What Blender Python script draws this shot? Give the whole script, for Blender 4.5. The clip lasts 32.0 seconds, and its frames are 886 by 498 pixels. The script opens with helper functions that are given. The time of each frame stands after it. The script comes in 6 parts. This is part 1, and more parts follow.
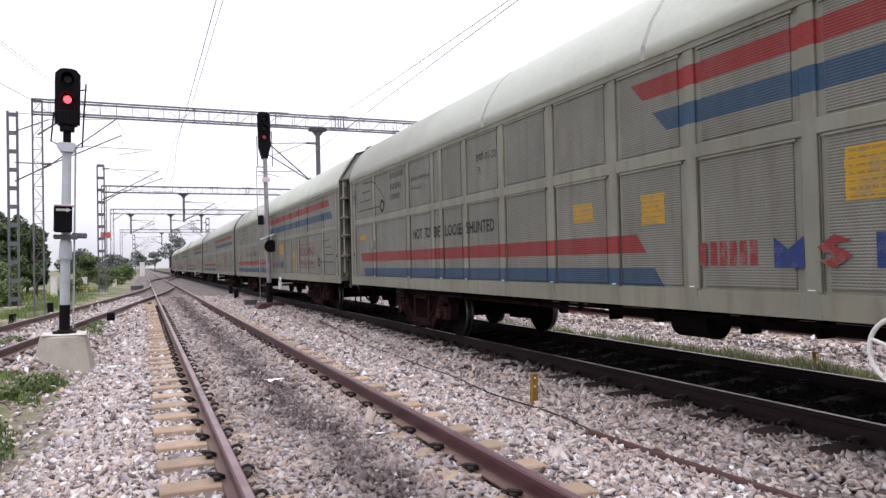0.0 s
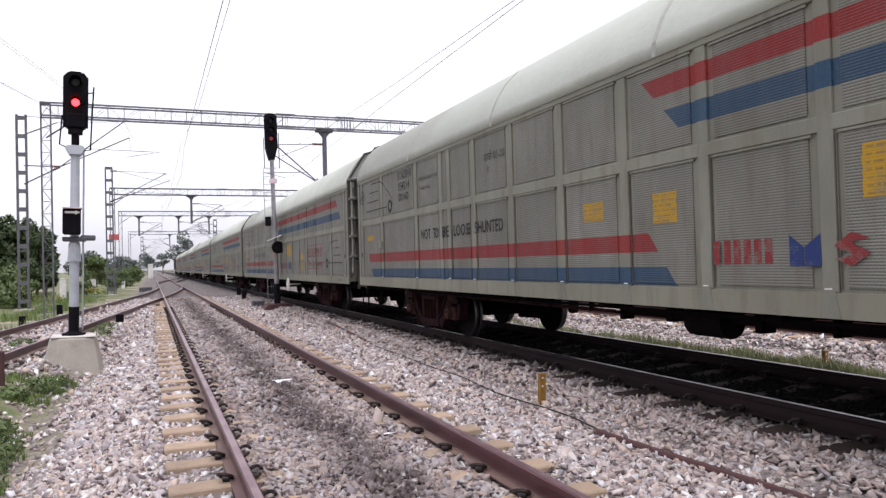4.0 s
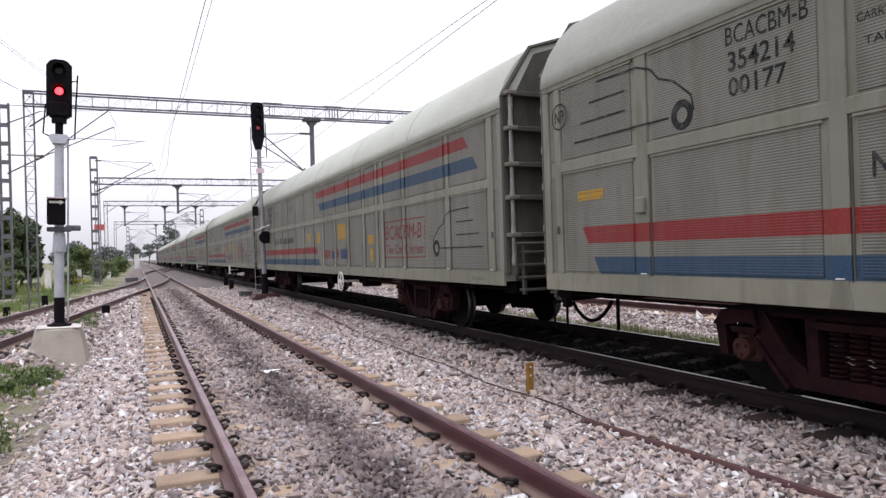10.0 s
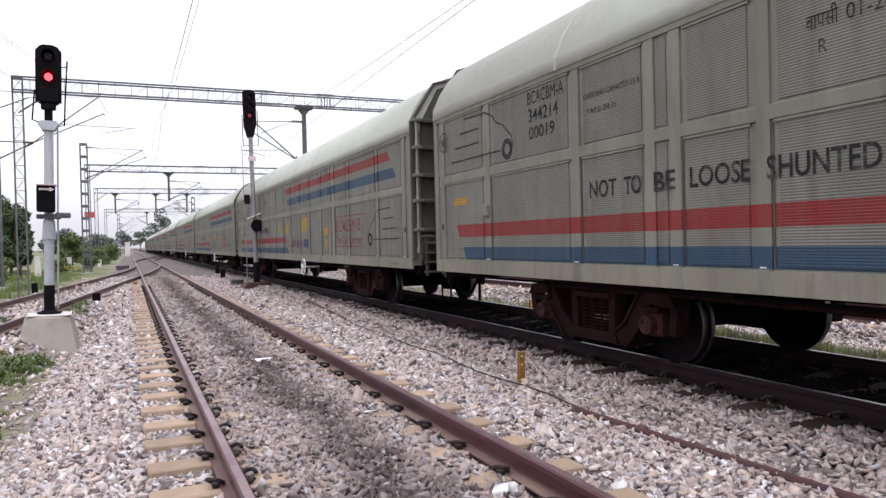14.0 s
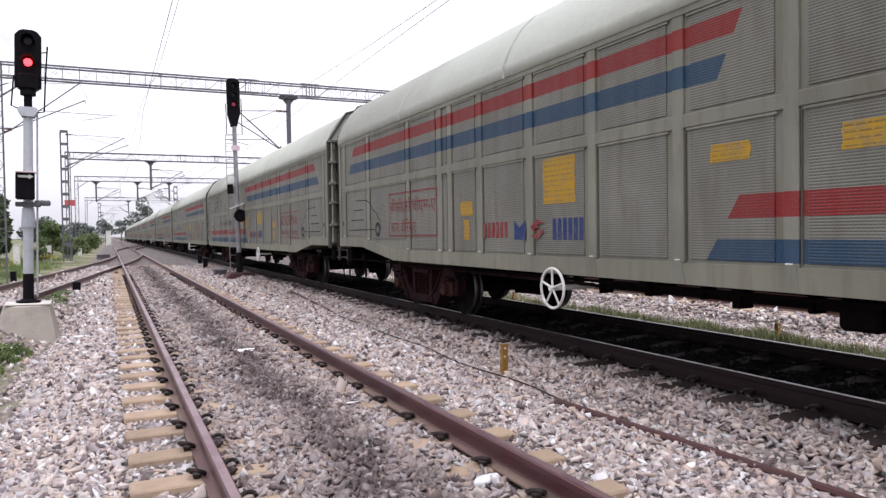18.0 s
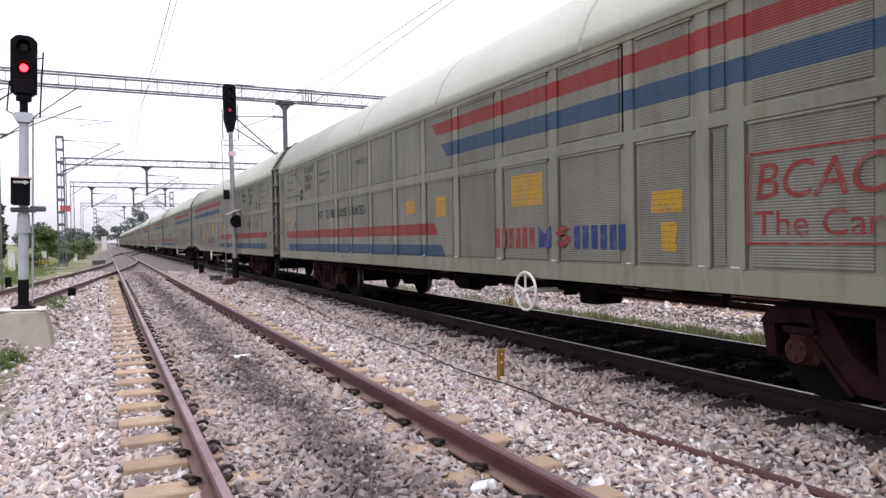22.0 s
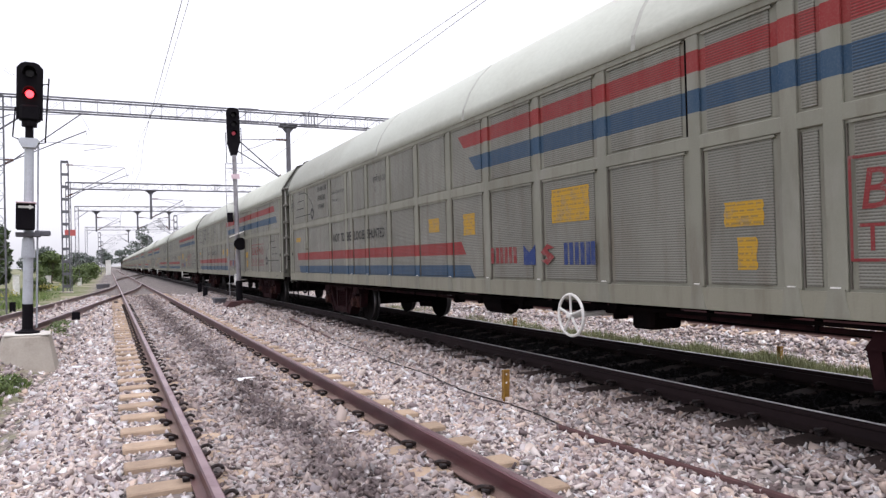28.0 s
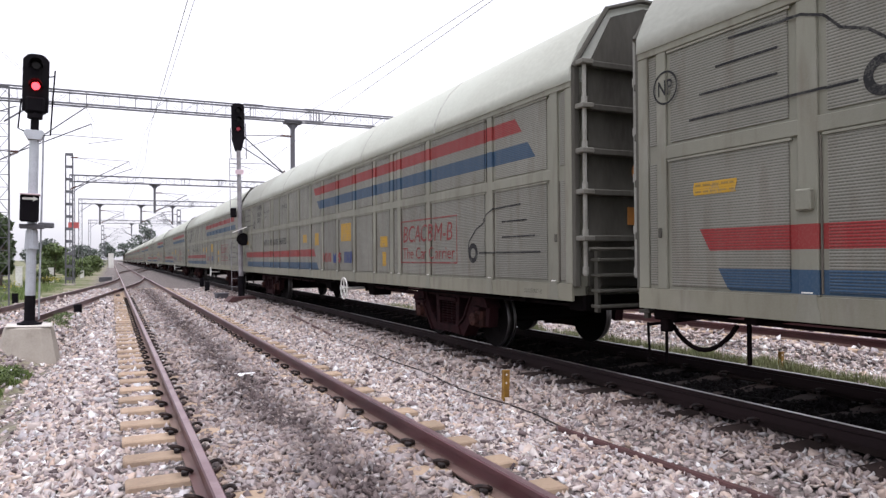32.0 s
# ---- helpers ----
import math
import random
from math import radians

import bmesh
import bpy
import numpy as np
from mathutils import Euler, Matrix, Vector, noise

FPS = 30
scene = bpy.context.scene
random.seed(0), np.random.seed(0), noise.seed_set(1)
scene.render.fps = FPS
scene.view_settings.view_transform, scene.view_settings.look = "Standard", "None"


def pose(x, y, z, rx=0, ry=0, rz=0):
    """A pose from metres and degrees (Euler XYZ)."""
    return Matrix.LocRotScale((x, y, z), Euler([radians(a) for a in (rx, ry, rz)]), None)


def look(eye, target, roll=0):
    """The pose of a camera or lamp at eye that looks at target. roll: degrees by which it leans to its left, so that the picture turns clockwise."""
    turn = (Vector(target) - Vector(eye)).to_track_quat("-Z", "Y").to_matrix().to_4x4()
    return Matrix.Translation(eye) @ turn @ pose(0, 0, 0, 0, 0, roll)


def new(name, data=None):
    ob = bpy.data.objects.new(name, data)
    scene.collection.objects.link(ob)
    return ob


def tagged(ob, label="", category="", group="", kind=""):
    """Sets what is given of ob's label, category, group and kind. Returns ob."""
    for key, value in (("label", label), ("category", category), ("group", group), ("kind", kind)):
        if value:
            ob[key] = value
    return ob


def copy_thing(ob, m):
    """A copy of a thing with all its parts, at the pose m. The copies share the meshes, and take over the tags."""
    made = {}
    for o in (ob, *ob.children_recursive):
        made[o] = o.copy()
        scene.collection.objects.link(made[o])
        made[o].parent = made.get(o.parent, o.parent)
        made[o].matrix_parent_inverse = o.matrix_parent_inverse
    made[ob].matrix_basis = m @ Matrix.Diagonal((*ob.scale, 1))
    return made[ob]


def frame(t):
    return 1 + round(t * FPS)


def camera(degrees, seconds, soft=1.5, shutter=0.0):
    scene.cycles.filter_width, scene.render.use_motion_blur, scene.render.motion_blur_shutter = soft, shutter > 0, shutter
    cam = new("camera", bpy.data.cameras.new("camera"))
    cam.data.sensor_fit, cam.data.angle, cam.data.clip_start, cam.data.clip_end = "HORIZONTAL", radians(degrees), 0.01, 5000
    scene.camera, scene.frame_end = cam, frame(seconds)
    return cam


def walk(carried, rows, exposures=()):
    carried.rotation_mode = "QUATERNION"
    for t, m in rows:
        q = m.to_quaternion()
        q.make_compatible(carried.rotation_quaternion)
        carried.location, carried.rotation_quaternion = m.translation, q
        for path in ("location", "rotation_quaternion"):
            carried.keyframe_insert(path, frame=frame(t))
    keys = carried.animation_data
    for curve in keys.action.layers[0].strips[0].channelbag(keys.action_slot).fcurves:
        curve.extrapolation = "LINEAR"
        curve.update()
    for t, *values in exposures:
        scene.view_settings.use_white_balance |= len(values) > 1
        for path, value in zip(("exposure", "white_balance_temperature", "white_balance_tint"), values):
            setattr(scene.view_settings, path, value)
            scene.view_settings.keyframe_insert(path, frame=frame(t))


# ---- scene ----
# Plan: y runs along the line (away from the camera), x to the right, z up; z = 0 is the rail top of the near track.
cam = camera(64.26, 32.0, soft=1.4)
EYE = Vector((-1.449, 0.0, 1.401))
# seconds, heading to the right of the line, tilt up, lean to the left (degrees)
PATH = [
    (0.0, 23.053, 1.009, -1.292),
    (0.5, 22.660, 1.009, -1.210),
    (1.0, 22.417, 1.037, -0.893),
    (1.5, 22.285, 1.079, -1.053),
    (2.0, 22.245, 1.034, -1.061),
    (2.5, 22.405, 1.001, -0.926),
    (3.0, 22.426, 1.000, -0.910),
    (3.5, 22.442, 1.158, -1.184),
    (5.5, 22.657, 0.600, -2.414),
    (6.0, 22.856, 0.589, -2.102),
    (6.5, 22.942, 0.526, -1.883),
    (7.0, 23.000, 0.451, -1.846),
    (7.5, 23.089, 0.368, -1.906),
    (8.0, 23.107, 0.421, -1.198),
    (8.5, 23.143, 0.412, -1.518),
    (9.0, 23.184, 0.401, -1.590),
    (9.5, 23.357, 0.297, -1.716),
    (10.0, 23.426, 0.195, -1.662),
    (10.5, 23.579, 0.152, -1.207),
    (11.0, 23.659, 0.020, -1.402),
    (11.5, 23.657, -0.183, -1.224),
    (12.0, 23.753, -0.351, -1.392),
    (12.5, 23.869, -0.425, -1.300),
    (13.0, 23.948, -0.436, -1.095),
    (13.5, 24.000, -0.478, -1.125),
    (14.0, 24.032, -0.703, -1.404),
    (14.5, 24.085, -1.031, -1.618),
    (16.5, 24.550, -1.628, -1.622),
    (17.0, 24.900, -1.631, -1.645),
    (17.5, 25.085, -1.578, -1.225),
    (18.0, 25.295, -1.387, -0.856),
    (18.5, 25.469, -1.277, -1.087),
    (19.0, 25.614, -1.299, -1.099),
    (19.5, 25.690, -1.315, -1.225),
    (20.0, 25.743, -1.271, -1.011),
    (20.5, 25.775, -1.065, -0.690),
    (21.0, 25.727, -0.973, -0.490),
    (21.5, 25.684, -0.921, -0.851),
    (22.0, 25.593, -0.937, -0.876),
    (22.5, 25.464, -0.861, -0.831),
    (23.0, 25.416, -0.626, -0.425),
    (23.5, 25.480, -0.341, -0.533),
    (24.0, 25.482, -0.190, -0.611),
    (24.5, 25.489, -0.145, -0.724),
    (25.0, 25.452, -0.108, -0.742),
    (25.5, 25.401, 0.131, -0.341),
    (27.5, 25.416, 0.714, -1.741),
    (28.0, 25.349, 0.731, -1.440),
    (28.5, 25.298, 0.874, -0.739),
    (29.0, 25.195, 0.856, -0.867),
    (29.5, 25.125, 0.763, -0.952),
    (30.0, 25.100, 0.570, -1.419),
    (30.5, 25.127, 0.478, -1.102),
    (31.0, 25.163, 0.514, -0.850),
    (31.5, 25.161, 0.619, -0.422),
    (32.0, 25.150, 0.665, -0.398),
]


def aim(yaw, pitch, lean):
    a, b = radians(yaw), radians(pitch)
    return look(EYE, EYE + Vector((math.sin(a) * math.cos(b), math.cos(a) * math.cos(b), math.sin(b))), lean)


walk(cam, [(t, aim(a, b, r)) for t, a, b, r in PATH], [(0.0, 1.22, 6200, 17), (6.0, 1.17, 6200, 17), (10.0, 1.14, 6200, 17), (14.0, 1.23, 6200, 17), (20.0, 1.26, 6200, 17), (27.0, 1.31, 6200, 17), (32.0, 1.31, 6200, 17)])

# ---- light: a bright, thinly clouded sky and a veiled high sun ----
SUN_EL, SUN_AZ = radians(76), radians(185)
world = bpy.data.worlds.new("sky")
world.use_nodes = True
scene.world = world
wn, wl = world.node_tree.nodes, world.node_tree.links
sky = wn.new("ShaderNodeTexSky")
sky.sky_type = "NISHITA"
sky.sun_disc = False
sky.sun_elevation, sky.sun_rotation = SUN_EL, SUN_AZ
sky.dust_density, sky.air_density = 4.0, 1.0
pale = wn.new("ShaderNodeHueSaturation")
pale.inputs["Saturation"].default_value = 0.16
wl.new(sky.outputs["Color"], pale.inputs["Color"])
cloud = wn.new("ShaderNodeMix")
cloud.data_type = "RGBA"
cloud.inputs[0].default_value = 0.6
wl.new(pale.outputs["Color"], cloud.inputs[6])
cloud.inputs[7].default_value = (3.3, 3.3, 3.35, 1)
wl.new(cloud.outputs[2], wn["Background"].inputs["Color"])
wn["Background"].inputs["Strength"].default_value = 0.15
sun = new("sun", bpy.data.lights.new("sun", "SUN"))
sun.data.energy, sun.data.angle, sun.data.color = 0.4, radians(18), (1.0, 0.96, 0.9)
sun.matrix_world = look((0, 0, 40), Vector((0, 0, 40)) - Vector((math.sin(SUN_AZ) * math.cos(SUN_EL), math.cos(SUN_AZ) * math.cos(SUN_EL), math.sin(SUN_EL))))


# ---- materials ----
class Nodes:
    """A small node-tree builder for one material."""

    def __init__(self, name):
        self.m = bpy.data.materials.new(name)
        self.m.use_nodes = True
        self.t = self.m.node_tree
        self.b = self.t.nodes["Principled BSDF"]

    def n(self, kind, **sets):
        node = self.t.nodes.new(kind)
        for k, v in sets.items():
            setattr(node, k, v)
        return node

    def put(self, socket, v):
        if isinstance(v, bpy.types.NodeSocket):
            self.t.links.new(v, socket)
        else:
            socket.default_value = v

    def math(self, op, a, b=0.0, clamp=False):
        node = self.n("ShaderNodeMath", operation=op, use_clamp=clamp)
        self.put(node.inputs[0], a)
        self.put(node.inputs[1], b)
        return node.outputs[0]

    def mix(self, fac, a, b):
        node = self.n("ShaderNodeMix", data_type="RGBA")
        self.put(node.inputs[0], fac)
        self.put(node.inputs[6], (*a, 1) if isinstance(a, tuple) else a)
        self.put(node.inputs[7], (*b, 1) if isinstance(b, tuple) else b)
        return node.outputs[2]

    def coords(self, stretch=(1, 1, 1), world_space=False):
        if world_space:
            src = self.n("ShaderNodeNewGeometry").outputs["Position"]
        else:
            src = self.n("ShaderNodeTexCoord").outputs["Object"]
        mp = self.n("ShaderNodeMapping")
        mp.inputs["Scale"].default_value = stretch
        self.t.links.new(src, mp.inputs["Vector"])
        return mp.outputs["Vector"]

    def noise(self, vec, scale, detail=3.0, rough=0.55):
        node = self.n("ShaderNodeTexNoise")
        node.inputs["Scale"].default_value, node.inputs["Detail"].default_value, node.inputs["Roughness"].default_value = scale, detail, rough
        self.t.links.new(vec, node.inputs["Vector"])
        return node.outputs["Fac"]

    def ramp(self, v, lo, hi):
        node = self.n("ShaderNodeMapRange")
        node.inputs["From Min"].default_value, node.inputs["From Max"].default_value = lo, hi
        self.put(node.inputs["Value"], v)
        return node.outputs["Result"]

    def bump(self, height, strength, dist):
        node = self.n("ShaderNodeBump")
        node.inputs["Strength"].default_value, node.inputs["Distance"].default_value = strength, dist
        self.put(node.inputs["Height"], height)
        self.t.links.new(node.outputs["Normal"], self.b.inputs["Normal"])

    def done(self, colour, rough, metal=0.0):
        self.put(self.b.inputs["Base Color"], (*colour, 1) if isinstance(colour, tuple) else colour)
        self.put(self.b.inputs["Roughness"], rough)
        self.put(self.b.inputs["Metallic"], metal)
        return self.m


def shade(c, k):
    return tuple(min(1.0, v * k) for v in c)


def surface(name, base, worn=None, rough=0.7, metal=0.0, big=1.5, fine=30.0, depth=0.002, spread=0.35, stretch=(1, 1, 1), per_object=0.0, per_piece=0.0, spec=0.35):
    """Base colour with broad stains of a second colour, fine grain, relief and an uneven gloss."""
    g = Nodes(name)
    v = g.coords(stretch)
    b, f = g.noise(v, big, 4), g.noise(v, fine, 3)
    col = g.mix(g.ramp(b, 0.42, 0.68), base, worn or shade(base, 0.7))
    col = g.mix(g.math("MULTIPLY", g.ramp(f, 0.35, 0.7), spread), col, shade(base, 1.3))
    if per_object or per_piece:
        src = g.n("ShaderNodeObjectInfo").outputs["Random"] if per_object else g.n("ShaderNodeNewGeometry").outputs["Random Per Island"]
        k = per_object or per_piece
        node = g.n("ShaderNodeHueSaturation")
        g.put(node.inputs["Value"], g.math("ADD", g.math("MULTIPLY", src, 2 * k), 1 - k))
        g.put(node.inputs["Color"], col)
        col = node.outputs["Color"]
    g.bump(f, 0.6, depth)
    g.b.inputs["Specular IOR Level"].default_value = spec
    return g.done(col, g.math("ADD", rough - 0.08, g.math("MULTIPLY", b, 0.16)), metal)


def rail_material(name, base, worn, dust, rough):
    """Rolled steel gone brown, glossy where it is rubbed, with pale dust lying on the foot."""
    g = Nodes(name)
    v = g.coords((1, 0.25, 1))
    big, fine = g.noise(v, 3.0, 4), g.noise(v, 70, 3)
    sx = g.n("ShaderNodeSeparateXYZ")
    g.put(sx.inputs[0], g.n("ShaderNodeTexCoord").outputs["Object"])
    lie = g.math("MULTIPLY", g.ramp(g.math("ADD", sx.outputs["Z"], g.math("MULTIPLY", g.math("SUBTRACT", big, 0.5), 0.05)), -0.118, -0.145), g.ramp(big, 0.25, 0.55))
    col = g.mix(g.ramp(big, 0.38, 0.66), base, worn)
    col = g.mix(g.math("MULTIPLY", g.ramp(fine, 0.45, 0.75), 0.3), col, shade(base, 1.5))
    col = g.mix(lie, col, dust)
    g.bump(fine, 0.5, 0.0015)
    g.b.inputs["Specular IOR Level"].default_value = 0.4 if rough < 0.5 else 0.12
    return g.done(col, g.math("ADD", rough, g.math("MULTIPLY", lie, 0.4)), 0.2)


def stone_material():
    g = Nodes("ballast_stone")
    isl = g.n("ShaderNodeNewGeometry").outputs["Random Per Island"]
    cr = g.n("ShaderNodeValToRGB")
    pts = [(0.0, (0.070, 0.052, 0.056)), (0.14, (0.265, 0.212, 0.212)), (0.3, (0.520, 0.478, 0.478)), (0.46, (0.415, 0.325, 0.295)), (0.6, (0.665, 0.610, 0.580)), (0.76, (0.545, 0.415, 0.335)), (0.88, (0.375, 0.352, 0.375)), (1.0, (0.870, 0.865, 0.860))]
    el = cr.color_ramp.elements
    el[0].position, el[0].color = pts[0][0], (*pts[0][1], 1)
    el[1].position, el[1].color = pts[-1][0], (*pts[-1][1], 1)
    for p_, c_ in pts[1:-1]:
        e = el.new(p_)
        e.color = (*c_, 1)
    g.put(cr.inputs["Fac"], isl)
    w = g.coords(world_space=True)
    fine = g.noise(w, 60, 3)
    col = g.mix(g.math("MULTIPLY", fine, 0.2), cr.outputs["Color"], (0.24, 0.21, 0.2))
    # oil and brake dust darken the middle of the near track in a band that wanders a little
    sx = g.n("ShaderNodeSeparateXYZ")
    g.put(sx.inputs[0], g.n("ShaderNodeNewGeometry").outputs["Position"])
    wander = g.math("MULTIPLY", g.math("SUBTRACT", g.noise(w, 0.9, 3), 0.5), 0.9)
    off = g.math("ABSOLUTE", g.math("ADD", g.math("SUBTRACT", sx.outputs["X"], 0.05), wander))
    oil = g.math("MULTIPLY", g.ramp(g.math("ADD", off, g.math("MULTIPLY", g.noise(w, 3.5, 4), 0.5)), 0.70, 0.30), 0.9)
    oil = g.math("MULTIPLY", oil, g.ramp(g.noise(w, 13.0, 3), 0.30, 0.50))
    col = g.mix(oil, col, (0.04, 0.033, 0.039))
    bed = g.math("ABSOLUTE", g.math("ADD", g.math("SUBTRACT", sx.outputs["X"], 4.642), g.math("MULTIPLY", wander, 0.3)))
    # brown brake dust between the near rails and along the shoulder of the main track
    speck = g.math("ADD", 0.6, g.math("MULTIPLY", g.noise(w, 1.7, 4), 0.8))
    dust = g.math("MULTIPLY", g.ramp(g.math("ABSOLUTE", sx.outputs["X"]), 1.0, 0.72), 0.38)
    col = g.mix(g.math("MULTIPLY", dust, speck), col, (0.17, 0.132, 0.124))
    side = g.math("MULTIPLY", g.ramp(bed, 2.5, 1.75), 0.36)
    col = g.mix(g.math("MULTIPLY", side, speck), col, (0.18, 0.134, 0.112))
    # near-black strip: oil, and above all the shade under the train painted in
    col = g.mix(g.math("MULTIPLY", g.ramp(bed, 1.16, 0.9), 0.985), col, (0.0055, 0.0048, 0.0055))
    g.bump(fine, 0.5, 0.004)
    g.b.inputs["Specular IOR Level"].default_value = 0.08
    return g.done(col, 0.88)


def ground_material():
    """Trodden earth, ballast fines near the tracks and grass cover on the open ground."""
    g = Nodes("ground")
    w = g.coords(world_space=True)
    n1, n2, n3 = g.noise(w, 0.22, 5), g.noise(w, 2.2, 5), g.noise(w, 28, 4)
    vor = g.n("ShaderNodeTexVoronoi")
    vor.inputs["Scale"].default_value = 17.0
    g.t.links.new(w, vor.inputs["Vector"])
    # kept dark so the colour gives the shade in gaps between loose stones
    stones = g.mix(g.ramp(vor.outputs["Color"], 0.1, 0.9), (0.035, 0.03, 0.03), (0.26, 0.222, 0.205))
    earth = g.mix(g.ramp(n2, 0.35, 0.65), (0.27, 0.205, 0.155), (0.42, 0.355, 0.29))
    grass = g.mix(n3, (0.055, 0.08, 0.025), (0.16, 0.18, 0.065))
    sx = g.n("ShaderNodeSeparateXYZ")
    g.put(sx.inputs[0], g.n("ShaderNodeNewGeometry").outputs["Position"])
    open_land = g.ramp(g.math("ADD", g.math("MULTIPLY", sx.outputs["X"], -1.0), g.math("MULTIPLY", n2, 2.5)), 3.6, 4.6)
    right = g.ramp(g.math("ADD", sx.outputs["X"], g.math("MULTIPLY", n2, 3.0)), 19.5, 21.0)
    cover = g.math("MULTIPLY", g.math("MAXIMUM", open_land, right), g.ramp(g.math("ADD", n1, g.math("MULTIPLY", n2, 0.55)), 0.58, 0.8))
    col = g.mix(g.math("MAXIMUM", open_land, right), stones, earth)
    col = g.mix(cover, col, grass)
    # the sheet below the main track also gets the train's shade as colour
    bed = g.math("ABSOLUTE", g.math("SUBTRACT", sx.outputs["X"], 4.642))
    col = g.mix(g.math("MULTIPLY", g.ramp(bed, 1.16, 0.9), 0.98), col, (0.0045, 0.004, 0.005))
    g.bump(g.math("ADD", vor.outputs["Distance"], n3), 0.8, 0.02)
    return g.done(col, 0.9)


def side_bands(g, layout):
    """Masks (red, blue) of the painted bands, in the wagon's own space: s runs back from the leading end, z up from the rail."""
    sx = g.n("ShaderNodeSeparateXYZ")
    g.put(sx.inputs[0], g.n("ShaderNodeTexCoord").outputs["Object"])
    s, z = g.math("MULTIPLY", sx.outputs["Y"], -1.0), sx.outputs["Z"]

    nx = g.n("ShaderNodeSeparateXYZ")
    g.put(nx.inputs[0], g.n("ShaderNodeNewGeometry").outputs["True Normal"])
    flat_on = g.math("LESS_THAN", g.math("ABSOLUTE", nx.outputs["Z"]), 0.8)

    def band(z0, z1, a0, ak, b0, bk, zr):
        dz = g.math("SUBTRACT", zr, z)
        lo = g.math("GREATER_THAN", g.math("SUBTRACT", s, g.math("MULTIPLY", dz, ak)), a0)
        hi = g.math("LESS_THAN", g.math("SUBTRACT", s, g.math("MULTIPLY", dz, bk)), b0)
        row = g.math("MULTIPLY", g.math("GREATER_THAN", z, z0), g.math("LESS_THAN", z, z1))
        near = g.math("MULTIPLY", g.math("LESS_THAN", sx.outputs["X"], 0.0), flat_on)
        return g.math("MULTIPLY", g.math("MULTIPLY", lo, hi), g.math("MULTIPLY", row, near))

    reds = [band(r[0], r[1], *r[4:]) for r in layout]
    blues = [band(r[2], r[3], *r[4:]) for r in layout]
    return g.math("MAXIMUM", reds[0], reds[1]), g.math("MAXIMUM", blues[0], blues[1])


# red z, blue z, start s and slant, end s and slant, height at which they hold
BANDS_E = [(2.885, 3.07, 2.535, 2.735, 10.53, 0.97, 20.33, 0.88, 3.07), (1.375, 1.56, 1.045, 1.225, 0.76, 0.6, 10.57, 0.76, 1.56)]
BANDS_H = [(2.91, 3.09, 2.565, 2.76, 1.0, -0.64, 10.9, -0.51, 3.09), (1.41, 1.6, 1.06, 1.24, 10.86, -0.65, 20.8, -0.65, 1.6)]
BANDS_NONE = [(9.0, 9.1, 9.0, 9.1, 0.0, 0.0, 0.1, 0.0, 9.0)] * 2
PAINT = (0.198, 0.196, 0.167)
FRAME_PAINT = (0.217, 0.215, 0.173)


def perforation(g):
    """Rows of short punched slots, staggered from row to row; gives (row wave, slot mask)."""
    sx = g.n("ShaderNodeSeparateXYZ")
    g.put(sx.inputs[0], g.n("ShaderNodeTexCoord").outputs["Object"])
    rows = g.math("SINE", g.math("MULTIPLY", sx.outputs["Z"], 2 * math.pi / 0.0226))
    turn = g.math("SINE", g.math("MULTIPLY", sx.outputs["Z"], math.pi / 0.0226))
    cols = g.math("MULTIPLY", turn, g.math("SINE", g.math("MULTIPLY", sx.outputs["Y"], 2 * math.pi / 0.034)))
    return rows, g.ramp(g.math("ADD", g.math("MULTIPLY", rows, 0.8), g.math("MULTIPLY", cols, 0.13)), 0.3, 0.92)


def ink(name, base, grey=(0.19, 0.185, 0.165), wear=0.5):
    """Stencil paint, worn through to the grey beneath and pierced by the perforations."""
    g = Nodes(name)
    v = g.coords()
    a, b = g.noise(v, 9.0, 4), g.noise(v, 70.0, 3)
    col = g.mix(g.math("MULTIPLY", g.ramp(g.math("ADD", g.math("MULTIPLY", a, 0.6), g.math("MULTIPLY", b, 0.4)), 0.5, 0.62), wear), base, grey)
    rows, hole = perforation(g)
    col = g.mix(g.math("MULTIPLY", hole, 0.4), col, shade(base, 0.35))
    g.bump(b, 0.3, 0.0005)
    g.b.inputs["Specular IOR Level"].default_value = 0.2
    return g.done(col, 0.65)


